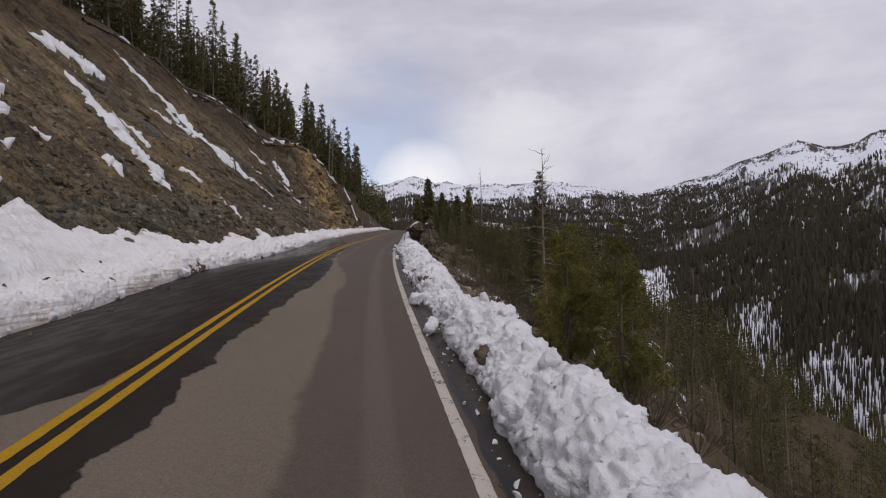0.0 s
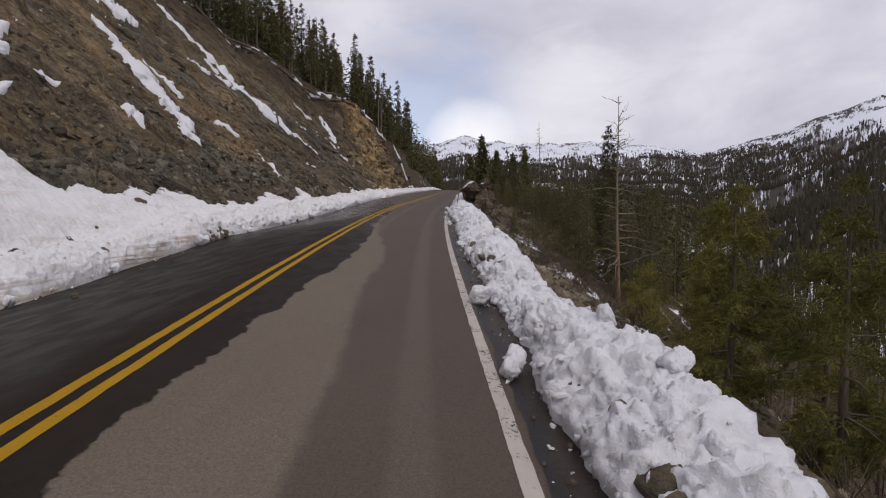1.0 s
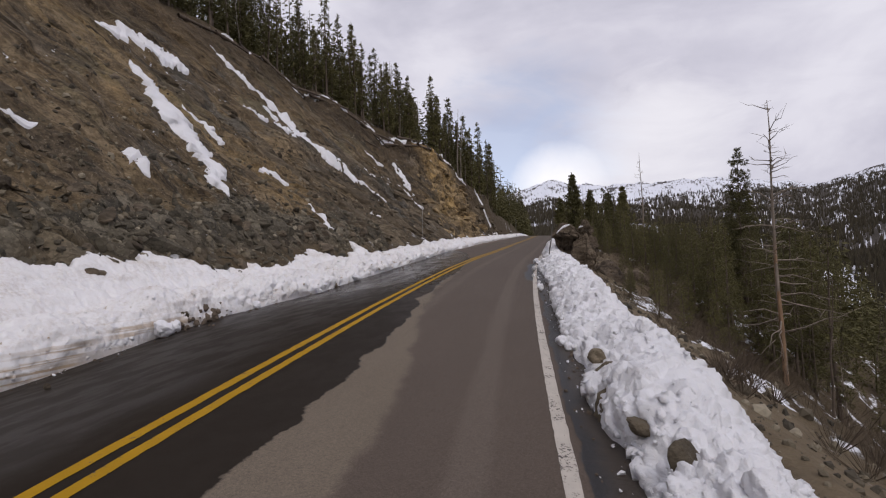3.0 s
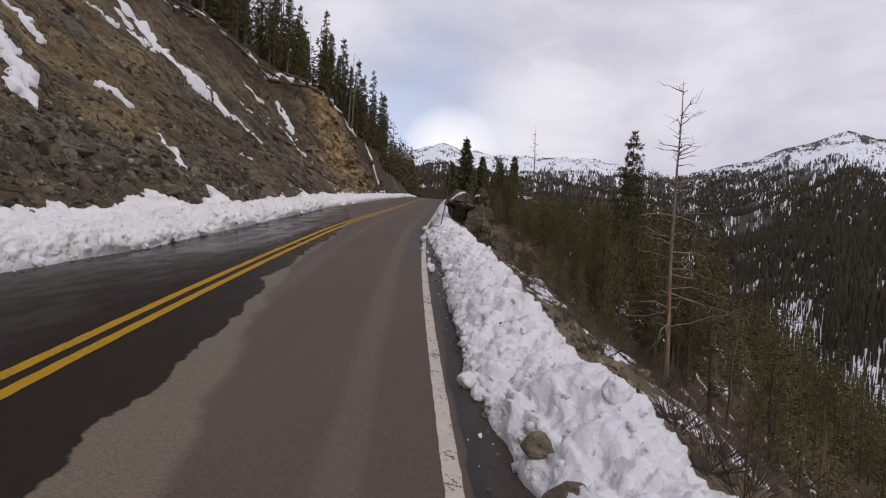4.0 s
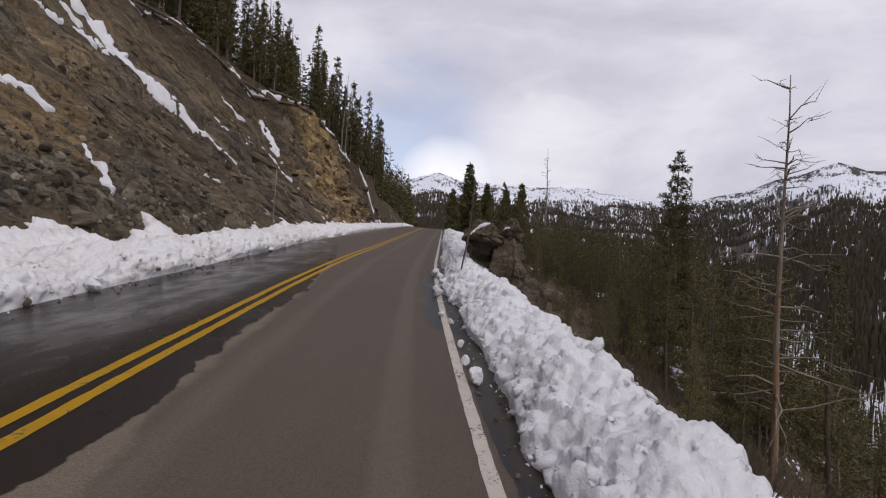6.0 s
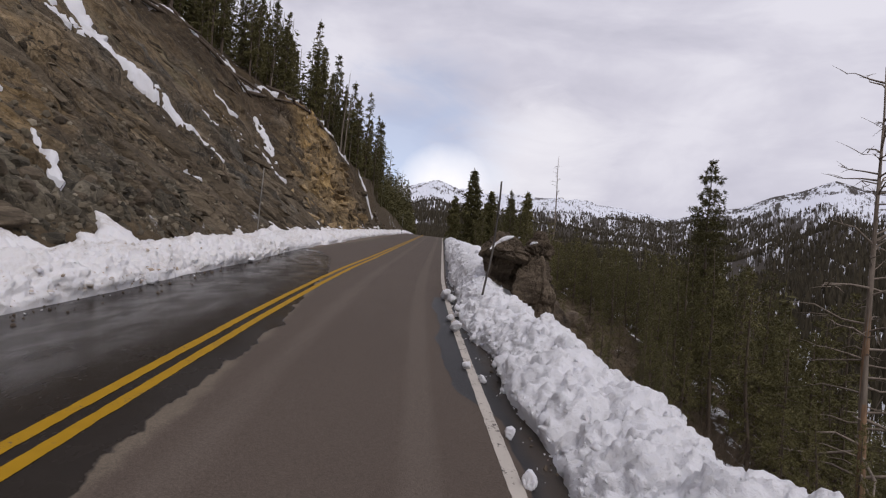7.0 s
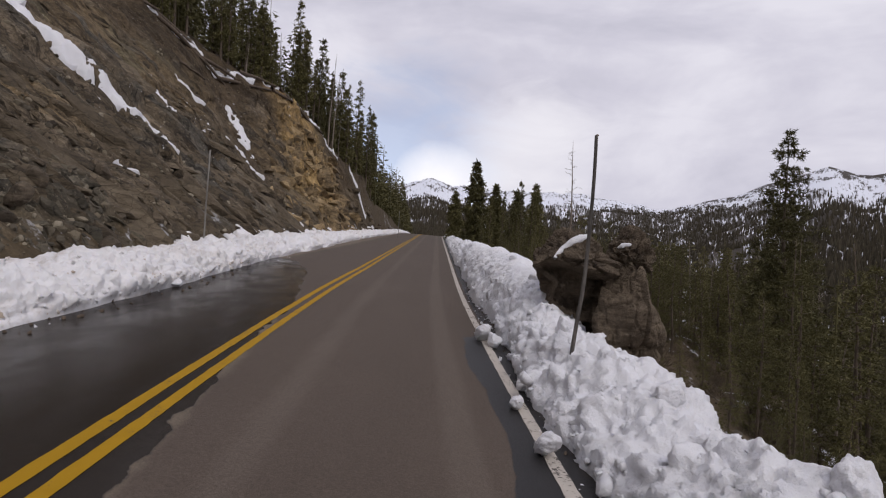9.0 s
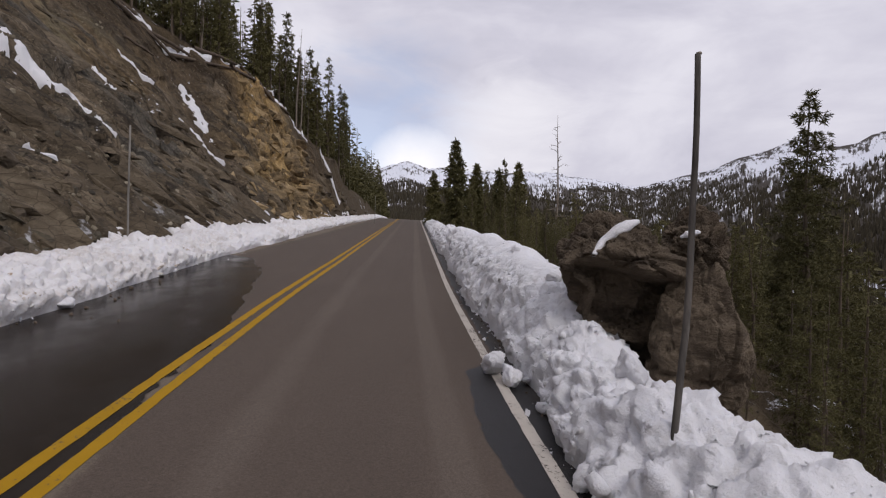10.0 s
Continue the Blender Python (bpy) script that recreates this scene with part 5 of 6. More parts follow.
def rock_ledges():
    """Broken bedrock standing out of the cut: blocks laid along the beds, in three zones."""
    rng = np.random.default_rng(59)
    kinds = [shard(rng, int(rng.integers(11, 17))) for k in range(40)]
    down = np.array([1.0, 0.50, -0.72])
    down /= np.linalg.norm(down)
    out = np.array([0.58, -0.25, 0.78])
    out = out - down * (out @ down)
    out /= np.linalg.norm(out)
    beds = np.stack([down, np.cross(out, down), out])

    def zone(name, label, mat, count, pick, long, wide, thick, sink, wild):
        pieces = []
        while len(pieces) < count:
            y, u = pick()
            if u > float(cut_edge(y)) - 0.8 or not clear_of_snow(y, u, 0.45 * long[1]):
                continue
            x = float(road_x(y)) - u
            v, f = kinds[rng.integers(len(kinds))]
            k = 0.55 + 0.9 * rng.random() ** 1.6
            v = v * [rng.uniform(*long) * k, rng.uniform(*wide) * k, rng.uniform(*thick) * k]
            r = turn_of(rng)
            axes = beds * (1 - wild) + r * wild
            axes /= np.linalg.norm(axes, axis=1)[:, None]
            at = np.array([x, y, stand(x, y)[0]]) - out * sink * rng.uniform(0.6, 1.3) * k
            pieces.append((v @ axes, f, at))
        if count > 300:
            v, f = joined([(a + at, b) for a, b, at in pieces])
            tagged(new("rock_ledges", mesh_of("rock_ledges", v, f, mat, False)), label, "rock ledges", kind="stuff")
            return
        face = tagged(new("rock_face"), label, "rock face", kind="structure")
        face.location = np.mean([at for a, b, at in pieces], axis=0)
        for v, f, at in pieces:
            ob = part(name, mesh_of(name, v, f, mat, False), face)
            ob.location = Vector(at) - face.location

    def slabs():
        y = rng.uniform(38, 65)
        return y, float(back_u(y)) - 0.3 + 9.0 * rng.random() ** 1.5

    def broken():
        y = rng.uniform(9, 43)
        return y, float(back_u(y)) - 0.1 - (0.8 * rng.random() if y < 17 else 0) + abs(rng.normal(0, 2.0))

    def upper():
        y = rng.uniform(12, 62)
        return y, float(back_u(y)) + rng.uniform(2, 16)

    def knob():
        u = 8.2 + 7.0 * rng.random()
        return 71 + 1.15 * (u - 9) + rng.normal(0, 4.6), u

    def past():
        y = rng.uniform(80, 116)
        return y, 8.0 + (float(cut_edge(y)) - 8.9) * rng.random()

    zone("slab", "grey-brown bedrock slabs standing out of the road cut", LEDGE, 260, slabs, (1.3, 2.6), (0.55, 1.15), (0.28, 0.55), 0.26, 0.16)
    zone("rock_ledges", "brown broken edges of bedrock in the road cut", LEDGE, 320, slabs, (0.4, 1.0), (0.2, 0.5), (0.15, 0.35), 0.12, 0.28)
    zone("rock_ledges", "dark grey broken rock along the foot of the road cut", RUBBLE, 1300, broken, (0.18, 0.46), (0.14, 0.32), (0.12, 0.26), 0.09, 0.45)
    zone("block", "large grey blocks at the foot of the road cut", RUBBLE, 150, broken, (0.35, 0.75), (0.28, 0.55), (0.22, 0.42), 0.14, 0.40)
    zone("rib", "brown rock ribs showing through the soil of the cut", LEDGE, 260, upper, (0.6, 1.6), (0.18, 0.40), (0.16, 0.30), 0.16, 0.18)
    zone("rock_ledges", "yellow-ochre crag of blocky rock at the end of the cut", OCHRE_ROCK, 400, knob, (0.6, 1.3), (0.5, 1.0), (0.45, 0.9), 0.25, 0.45)
    zone("block", "brown rock wall beside the road past the crag", LEDGE, 220, past, (0.5, 1.2), (0.4, 0.9), (0.3, 0.6), 0.15, 0.45)


rock_ledges()


def rock_mesh(name, seed, size, level, mat, planes=12, rough=0.16):
    rng = np.random.default_rng(seed)
    v, f = chunk(rng, level, planes, 0.0)
    v = v * np.array(size)
    k = 1.0 / max(size)
    d = rough * (size[0] * size[1] * size[2]) ** (1 / 3) * (0.55 * blocks(v[:, 0] * 2.0 * k + seed, v[:, 1] * 2.0 * k, v[:, 2] * 1.7 * k, 505, 0.08, 0.0) + 0.28 * blocks(v[:, 0] * 5 * k + seed, v[:, 1] * 5 * k, v[:, 2] * 4.4 * k, 507, 0.08, 0.0) + 0.10 * blocks(v[:, 0] * 12 * k + seed, v[:, 1] * 12 * k, v[:, 2] * 11 * k, 509, 0.1, 0.0) - 0.45 + 0.50 * fbm(v[:, 0] * 1.6 * k + seed, v[:, 1] * 1.6 * k, v[:, 2] * 1.6 * k, 5, 501) + 0.22 * ridged(v[:, 0] * 2.6 * k, v[:, 1] * 2.6 * k + seed, v[:, 2] * 2.2 * k, 4, 503))
    n = v / (np.linalg.norm(v, axis=1)[:, None] + 1e-6)
    return mesh_of(name, v + n * d[:, None], f, mat, mat is SNOW)


def coords(me):
    co = np.empty(len(me.vertices) * 3, np.float32)
    me.vertices.foreach_get("co", co)
    return co.reshape(-1, 3).astype(float)


def hollow_out(me, m):
    """Press the lower front of a rock inwards, so that the top hangs over."""
    v = coords(me)
    turn = np.array(m.to_3x3())
    w = v @ turn.T
    deep = smooth(-w[:, 1], 0.05, 0.65) * smooth(0.12 - w[:, 2] - 0.25 * w[:, 0], 0.0, 0.40)
    w[:, 1] += 0.75 * deep
    w[:, 2] += 0.16 * deep
    me.vertices.foreach_set("co", (w @ turn).astype(np.float32).ravel())
    me.update()


def outcrop():
    """The brown crag beside the road and its lower shoulders behind."""
    base = new("rock_outcrop")
    tagged(base, "dark brown overhanging crag rising behind the roadside snow", "rock outcrop")
    base.location = (-1.3, 35.0, 0.6)
    for name, at, size, tilt, seed in (
        ("overhang", (-0.42, 0.05, 2.46), (0.66, 0.95, 0.58), (30, 16, 18), 3),
        ("column", (0.30, -0.15, 1.30), (0.44, 0.65, 1.50), (4, -6, 10), 5),
        ("crown", (0.45, 0.05, 2.80), (0.34, 0.45, 0.42), (0, 10, 40), 8),
        ("shoulder", (0.10, 1.35, 1.9), (0.62, 0.9, 0.95), (0, 12, 60), 9),
        ("footing", (0.35, 0.9, -0.2), (0.55, 1.0, 1.4), (0, 0, 15), 12),
    ):
        me = rock_mesh(name, seed, size, 6, OUTCROP, 22, 0.40)
        if name == "overhang":
            hollow_out(me, pose(*at, *tilt))
        ob = part(name, me, base)
        ob.matrix_basis = pose(*at, *tilt)
    for arc, girth in (([(-0.90, -0.36, 2.65), (-0.74, -0.17, 2.80), (-0.57, -0.17, 2.93), (-0.42, -0.13, 3.01), (-0.28, -0.03, 3.05)], 0.062), ([(0.16, -0.20, 2.87), (0.26, -0.24, 2.92), (0.36, -0.27, 2.93)], 0.04)):
        p = np.array(arc)
        k, t = np.linspace(0, 1, len(p)), np.linspace(0, 1, 16)
        p = np.stack([np.interp(t, k, p[:, i]) for i in range(3)], -1)
        v, f = tube(p, girth * np.sin(math.pi * (0.06 + 0.88 * t)) ** 0.6 * (1 + 0.25 * fbm(t * 6, girth * 90, 0, 3, 515)), 10)
        part("snow_cap", mesh_of("snow_cap", v, f, SNOW), base, "thin cap of snow")
    for x, y, size, seed, label in (
        (0.3, 40.4, (0.8, 1.4, 0.9), 22, "rough brown rock shoulder beside the snow bank"),
        (1.9, 45.5, (1.0, 1.6, 0.9), 23, "low brown rock ledge on the wooded slope"),
        (-1.0, 39.4, (0.7, 1.0, 0.5), 26, "small snow-dusted rock beside the snow bank"),
    ):
        ob = tagged(new("rock", rock_mesh("rock", seed, size, 4, OUTCROP, 14, 0.24)), label, "rock")
        ob.location = (x, y, stand(x, y)[0] - size[2] * 0.25)


outcrop()


# ---- poles ----
def snow_pole(points, radius, label, wood):
    base = new("snow_pole")
    p = np.array(points, float)
    base.location = p[0]
    n = 14
    s = np.linspace(0, 1, n)
    k = np.linspace(0, 1, len(p))
    q = np.stack([np.interp(s, k, p[:, i]) for i in range(3)], -1)
    q[1:-1] = (q[:-2] + 2 * q[1:-1] + q[2:]) / 4
    wob = 0.012 * np.stack([fbm(s * 5, 1.5, 0, 2, 601), fbm(s * 5, 4.5, 0, 2, 603), s * 0], -1)
    v, f = tube(q - p[0] + wob * radius / 0.03, radius * (1.06 - 0.18 * s), 10)
    part("shaft", mesh_of("shaft", v, f, wood), base)
    v, f = tube([(0, 0, 0), (0, 0, 0.012)], [radius * 0.86, radius * 0.80], 10)
    top = part("end_grain", mesh_of("end_grain", v, f, DEAD_WOOD), base)
    top.location = q[-1] - p[0]
    tagged(base, label, "snow pole", "snow poles")


snow_pole([(-2.50, 31.80, 1.7), (-2.40, 31.90, 2.45), (-2.27, 32.05, 3.2), (-2.22, 32.15, 3.9), (-2.19, 32.20, 4.74)], 0.023, "weathered grey wooden snow pole leaning in the bank", POST_WOOD)
snow_pole([(-10.72, 40.74, 2.0), (-10.68, 40.72, 3.8), (-10.62, 40.70, 5.72)], 0.022, "thin grey snow pole standing in the dirty bank", GREY_POST)
snow_pole([(-9.8, 84.0, 3.6), (-9.75, 84.0, 5.4), (-9.72, 84.0, 7.3)], 0.025, "thin grey snow pole standing in the dirty bank", GREY_POST)


# ---- trees ----
def needles(rng, centres, ways, length, width, droop=0.0):
    """Flat pointed clumps: each a bent kite of two triangles."""
    n = len(centres)
    way = ways / (np.linalg.norm(ways, axis=1)[:, None] + 1e-9)
    side = np.cross(way, rng.normal(size=(n, 3)))
    side /= np.linalg.norm(side, axis=1)[:, None] + 1e-9
    ln = (length * rng.uniform(0.65, 1.35, n))[:, None]
    wd = (width * rng.uniform(0.7, 1.3, n))[:, None]
    a = centres - way * ln * 0.15
    m = centres + way * ln * 0.4
    tip = centres + way * ln
    tip[:, 2] -= droop * ln[:, 0]
    v = np.stack([a, m + side * wd, tip, m - side * wd], 1).reshape(-1, 3)
    k = np.arange(n) * 4
    f = np.concatenate([np.stack([k, k + 1, k + 2], -1), np.stack([k, k + 2, k + 3], -1)])
    return v, f


def trunk_line(rng, height, lean):
    s = np.linspace(0, 1, 12)
    bend = np.stack([fbm(s * 2.2, rng.uniform(0, 90), 0, 2, 701), fbm(s * 2.2, rng.uniform(0, 90), 0, 2, 703)], -1) * 0.012 * height
    bend -= bend[0]
    p = np.stack([lean[0] * s * height + bend[:, 0], lean[1] * s * height + bend[:, 1], s * height - 0.4 * (s == 0)], -1)
    return s, p


def conifer(name, seed, height, spread, mat, bark, start=0.12, density=1.0, clump=0.34, lean=(0, 0), taper=1.0, gaps=0.0, label="", category="", twigs=8, dead_low=0, slim=0.24, tuft=0):
    """A conifer: tapering trunk, whorls of limbs, and a crown of needle clumps along them."""
    rng = np.random.default_rng(seed)
    thing = new(name)
    tagged(thing, label, category)
    s, p = trunk_line(rng, height, lean)
    rad = 0.010 * height + 0.03
    v, f = tube(p, rad * (1 - 0.93 * s), 7)
    pieces = [(v, f)]
    cen, way = [], []
    levels = int((1 - start) * height / 0.26 * density ** 0.5)
    for k in range(levels):
        h = start + (1 - start) * (k + rng.random()) / levels
        rise = (h - start) / (1 - start)
        reach = spread * (min(1.0, 0.55 + rise * 4.5)) * (1 - rise) ** (0.75 * taper) * rng.uniform(0.55, 1.2) + 0.06
        if gaps and fbm(h * 7, seed, 0, 2, 705) > 0.55 - gaps:
            continue
        at = np.array([np.interp(h, s, p[:, i]) for i in range(3)])
        for b in range(max(2, int(rng.integers(3, 6) * density ** 0.5))):
            az = rng.uniform(0, 2 * math.pi)
            up = 0.30 * rise - 0.22 + rng.uniform(-0.1, 0.12)
            d = np.array([math.cos(az), math.sin(az), up])
            L = reach * rng.uniform(0.6, 1.1)
            if rng.random() < 0.3 and L > 0.5:
                pieces.append(tube([at, at + d * L * 0.5, at + d * L * 0.9 + np.array([0, 0, 0.06 * L])], [0.018 + 0.01 * L, 0.010, 0.004], 3))
            n = max(2, int(twigs * L / spread * density))
            t = np.sqrt(rng.uniform(0.05, 1, n))
            c = at + d * (L * t)[:, None] + rng.normal(0, 0.05 + 0.05 * L, (n, 3))
            w = d + rng.normal(0, 0.55, (n, 3))
            if tuft:
                # brushes of needles round the twig's end
                c = np.repeat(c, tuft, axis=0) + rng.normal(0, 0.10 * clump, (n * tuft, 3))
                w = d * 0.55 + np.array([0, 0, 0.18]) + rng.normal(0, 0.75, (n * tuft, 3))
            cen.append(c), way.append(w)
    top_n = 10
    tz = rng.uniform(0.93, 1.01, top_n)
    cen.append(np.stack([np.interp(tz, s, p[:, 0]), np.interp(tz, s, p[:, 1]), tz * height], -1))
    way.append(np.tile([0, 0, 1.0], (top_n, 1)) + rng.normal(0, 0.35, (top_n, 3)))
    for k in range(dead_low):
        h = rng.uniform(0.12, max(start, 0.45))
        at = np.array([np.interp(h, s, p[:, i]) for i in range(3)])
        az = rng.uniform(0, 2 * math.pi)
        L = spread * rng.uniform(0.4, 1.0)
        d = np.array([math.cos(az), math.sin(az), rng.uniform(-0.25, 0.15)])
        pieces.append(tube([at, at + d * L * 0.55, at + d * L - np.array([0, 0, 0.12 * L])], [0.02, 0.012, 0.004], 3))
    v, f = joined(pieces)
    part("trunk", mesh_of("trunk", v, f, bark), thing)
    v, f = needles(rng, np.concatenate(cen), np.concatenate(way), clump, clump * slim, 0.1)
    part("crown", mesh_of("crown", v, f, mat, False), thing)
    return thing


def dead_tree(seed, height, spread, bark, limbs, label, lean=(0, 0), bare_low=0.15, lower=None, singly=False):
    """A standing dead conifer: trunk and bare drooping limbs with twigs."""
    rng = np.random.default_rng(seed)
    thing = new("dead_tree")
    tagged(thing, label, "dead tree")
    s, p = trunk_line(rng, height, lean)
    rad = 0.008 * height + 0.025
    v, f = tube(p, rad * (1 - 0.9 * s), 8)
    me = mesh_of("trunk", v, f, bark)
    if lower:
        me.materials.append(lower)
        z = v[f].mean(axis=1)[:, 2]
        pick = ((z < height * 0.5) & (fbm(v[f].mean(axis=1)[:, 0] * 14, v[f].mean(axis=1)[:, 1] * 14, z * 0.8, 3, 711) > -0.1)).astype(np.int32)
        me.polygons.foreach_set("material_index", pick)
    part("trunk", me, thing)
    pieces, ends = [], []
    for k in range(limbs):
        h = bare_low + (0.97 - bare_low) * rng.random()
        rise = (h - bare_low) / (1 - bare_low)
        at = np.array([np.interp(h, s, p[:, i]) for i in range(3)])
        az = rng.uniform(0, 2 * math.pi)
        L = spread * (1 - 0.62 * rise) * rng.uniform(0.25, 1.1)
        up = rng.uniform(0.0, 0.75) if rise > 0.5 else rng.uniform(-0.35, 0.35)
        d = np.array([math.cos(az), math.sin(az), up])
        d /= np.linalg.norm(d)
        q = [at, at + d * L * 0.35 + np.array([0, 0, 0.03 * L]), at + d * L * 0.7, at + d * L - np.array([0, 0, rng.uniform(-0.05, 0.25) * L])]
        q = [a + rng.normal(0, 0.05 * L, 3) * (i > 0) for i, a in enumerate(q)]
        r0 = 0.014 + 0.012 * L
        ends.append(len(pieces))
        pieces.append(tube(q, [r0, r0 * 0.7, r0 * 0.45, 0.003], 4 if singly else 3))
        for t in range(rng.integers(1, 5) if singly else rng.integers(0, 3)):
            w = rng.uniform(0.3, 0.95)
            a = q[1] + (q[3] - q[1]) * (w - 0.3) / 0.7
            e = d + rng.normal(0, 0.6, 3)
            l2 = L * rng.uniform(0.12, 0.38)
            pieces.append(tube([a, a + e * l2 * 0.5, a + e * l2 + np.array([0, 0, -0.1 * l2])], [r0 * 0.4, r0 * 0.3, 0.002], 3))
    if singly:
        for a, e in zip(ends, ends[1:] + [len(pieces)]):
            v, f = joined(pieces[a:e])
            part("limb", mesh_of("limb", v, f, bark), thing)
    else:
        v, f = joined(pieces)
        tagged(part("branchwork", mesh_of("branchwork", v, f, bark), thing), kind="stuff")
    return thing


def put(thing, x, y, z=None, turn=0.0, sink=0.1):
    if z is None:
        z = stand(x, y)[0] - sink
    thing.matrix_basis = pose(x, y, z, 0, 0, turn)
    return thing


# trees that stand out, each in its place
def leading_trees():
    t = dead_tree(3, 12.9, 2.6, DEAD_WOOD, 76, "tall dead pine with bare grey limbs and peeling orange bark", (0.0, 0.0), 0.22, ORANGE_BARK, True)
    put(t, 7.12, 33.5, -4.45)
    t = conifer("pine_tree", 5, 12.6, 2.0, SPRUCE, BARK, 0.14, 2.0, 0.17, (0.004, 0), 0.85, 0.0, "tall dark green pine with a thin ragged crown", "pine tree", 9, 60, 0.10, 12)
    put(t, 9.4, 48.4, -3.9)
    t = conifer("pine_tree", 6, 10.2, 2.1, SPRUCE, BARK, 0.20, 1.6, 0.17, (-0.02, 0), 0.8, 0.0, "dark green pine with a forked leaning trunk", "pine tree", 10, 30, 0.10, 11)
    put(t, 10.2, 49.4, -4.2)
    z = stand(5.4, 71.6)[0]
    t = dead_tree(9, 12.95 - z, 1.3, DEAD_WOOD, 44, "slender dead tree with short bare twigs", (0, 0), 0.2, None, True)
    put(t, 5.4, 71.6, z - 0.1)
    for x, y, top, spread, seed in ((-1.75, 82.5, 12.5, 1.7, 11), (0.2, 84.0, 10.4, 1.3, 12), (2.6, 86.0, 10.2, 1.4, 13), (4.4, 84.0, 10.6, 1.2, 14), (-4.0, 92.0, 10.4, 1.2, 15)):
        z = stand(x, y)[0]
        t = conifer("spruce_tree", seed, top - z + 0.1, spread, SPRUCE, BARK, 0.05, 2.0, 0.36, (0, 0), 0.95, 0.0, "dark green spruce standing beside the road", "spruce tree", 9, 0, 0.16, 4)
        put(t, x, y, z - 0.1)
    for x, y, top, spread, seed in ((2.45, 6.1, 2.2, 0.72, 31), (3.3, 5.2, 2.1, 0.75, 32), (2.9, 7.6, 1.7, 0.7, 33), (4.0, 6.8, 1.5, 0.75, 34), (3.6, 9.6, 1.3, 0.75, 35), (3.6, 14.4, 0.4, 0.7, 36), (4.4, 16.4, 0.2, 0.8, 37)):
        z = stand(x, y)[0]
        t = conifer("young_pine", seed, top - z + 0.1, spread, PINE, BARK, 0.10, 1.5, 0.10, (0, 0), 0.75, 0.0, "young olive-green pine on the slope below the road", "pine tree", 19, 8, 0.05, 16)
        put(t, x, y, z - 0.1)


leading_trees()


def clear_of_leads(x, y):
    for a, b, r in ((7.1, 33.5, 2.2), (9.4, 48.4, 2.4), (5.4, 71.6, 2.0), (-1.2, 35, 3.0)):
        if math.hypot(x - a, y - b) < r:
            return False
    return True


def low_enough(x, y, scale):
    """Trees of the slope stay below the skyline, as seen from the road."""
    z = stand(x, y)[0]
    room = 3.0 + 0.045 * math.hypot(x + 3, y - 15) - z
    return max(0.18, min(scale, room / 11.0))


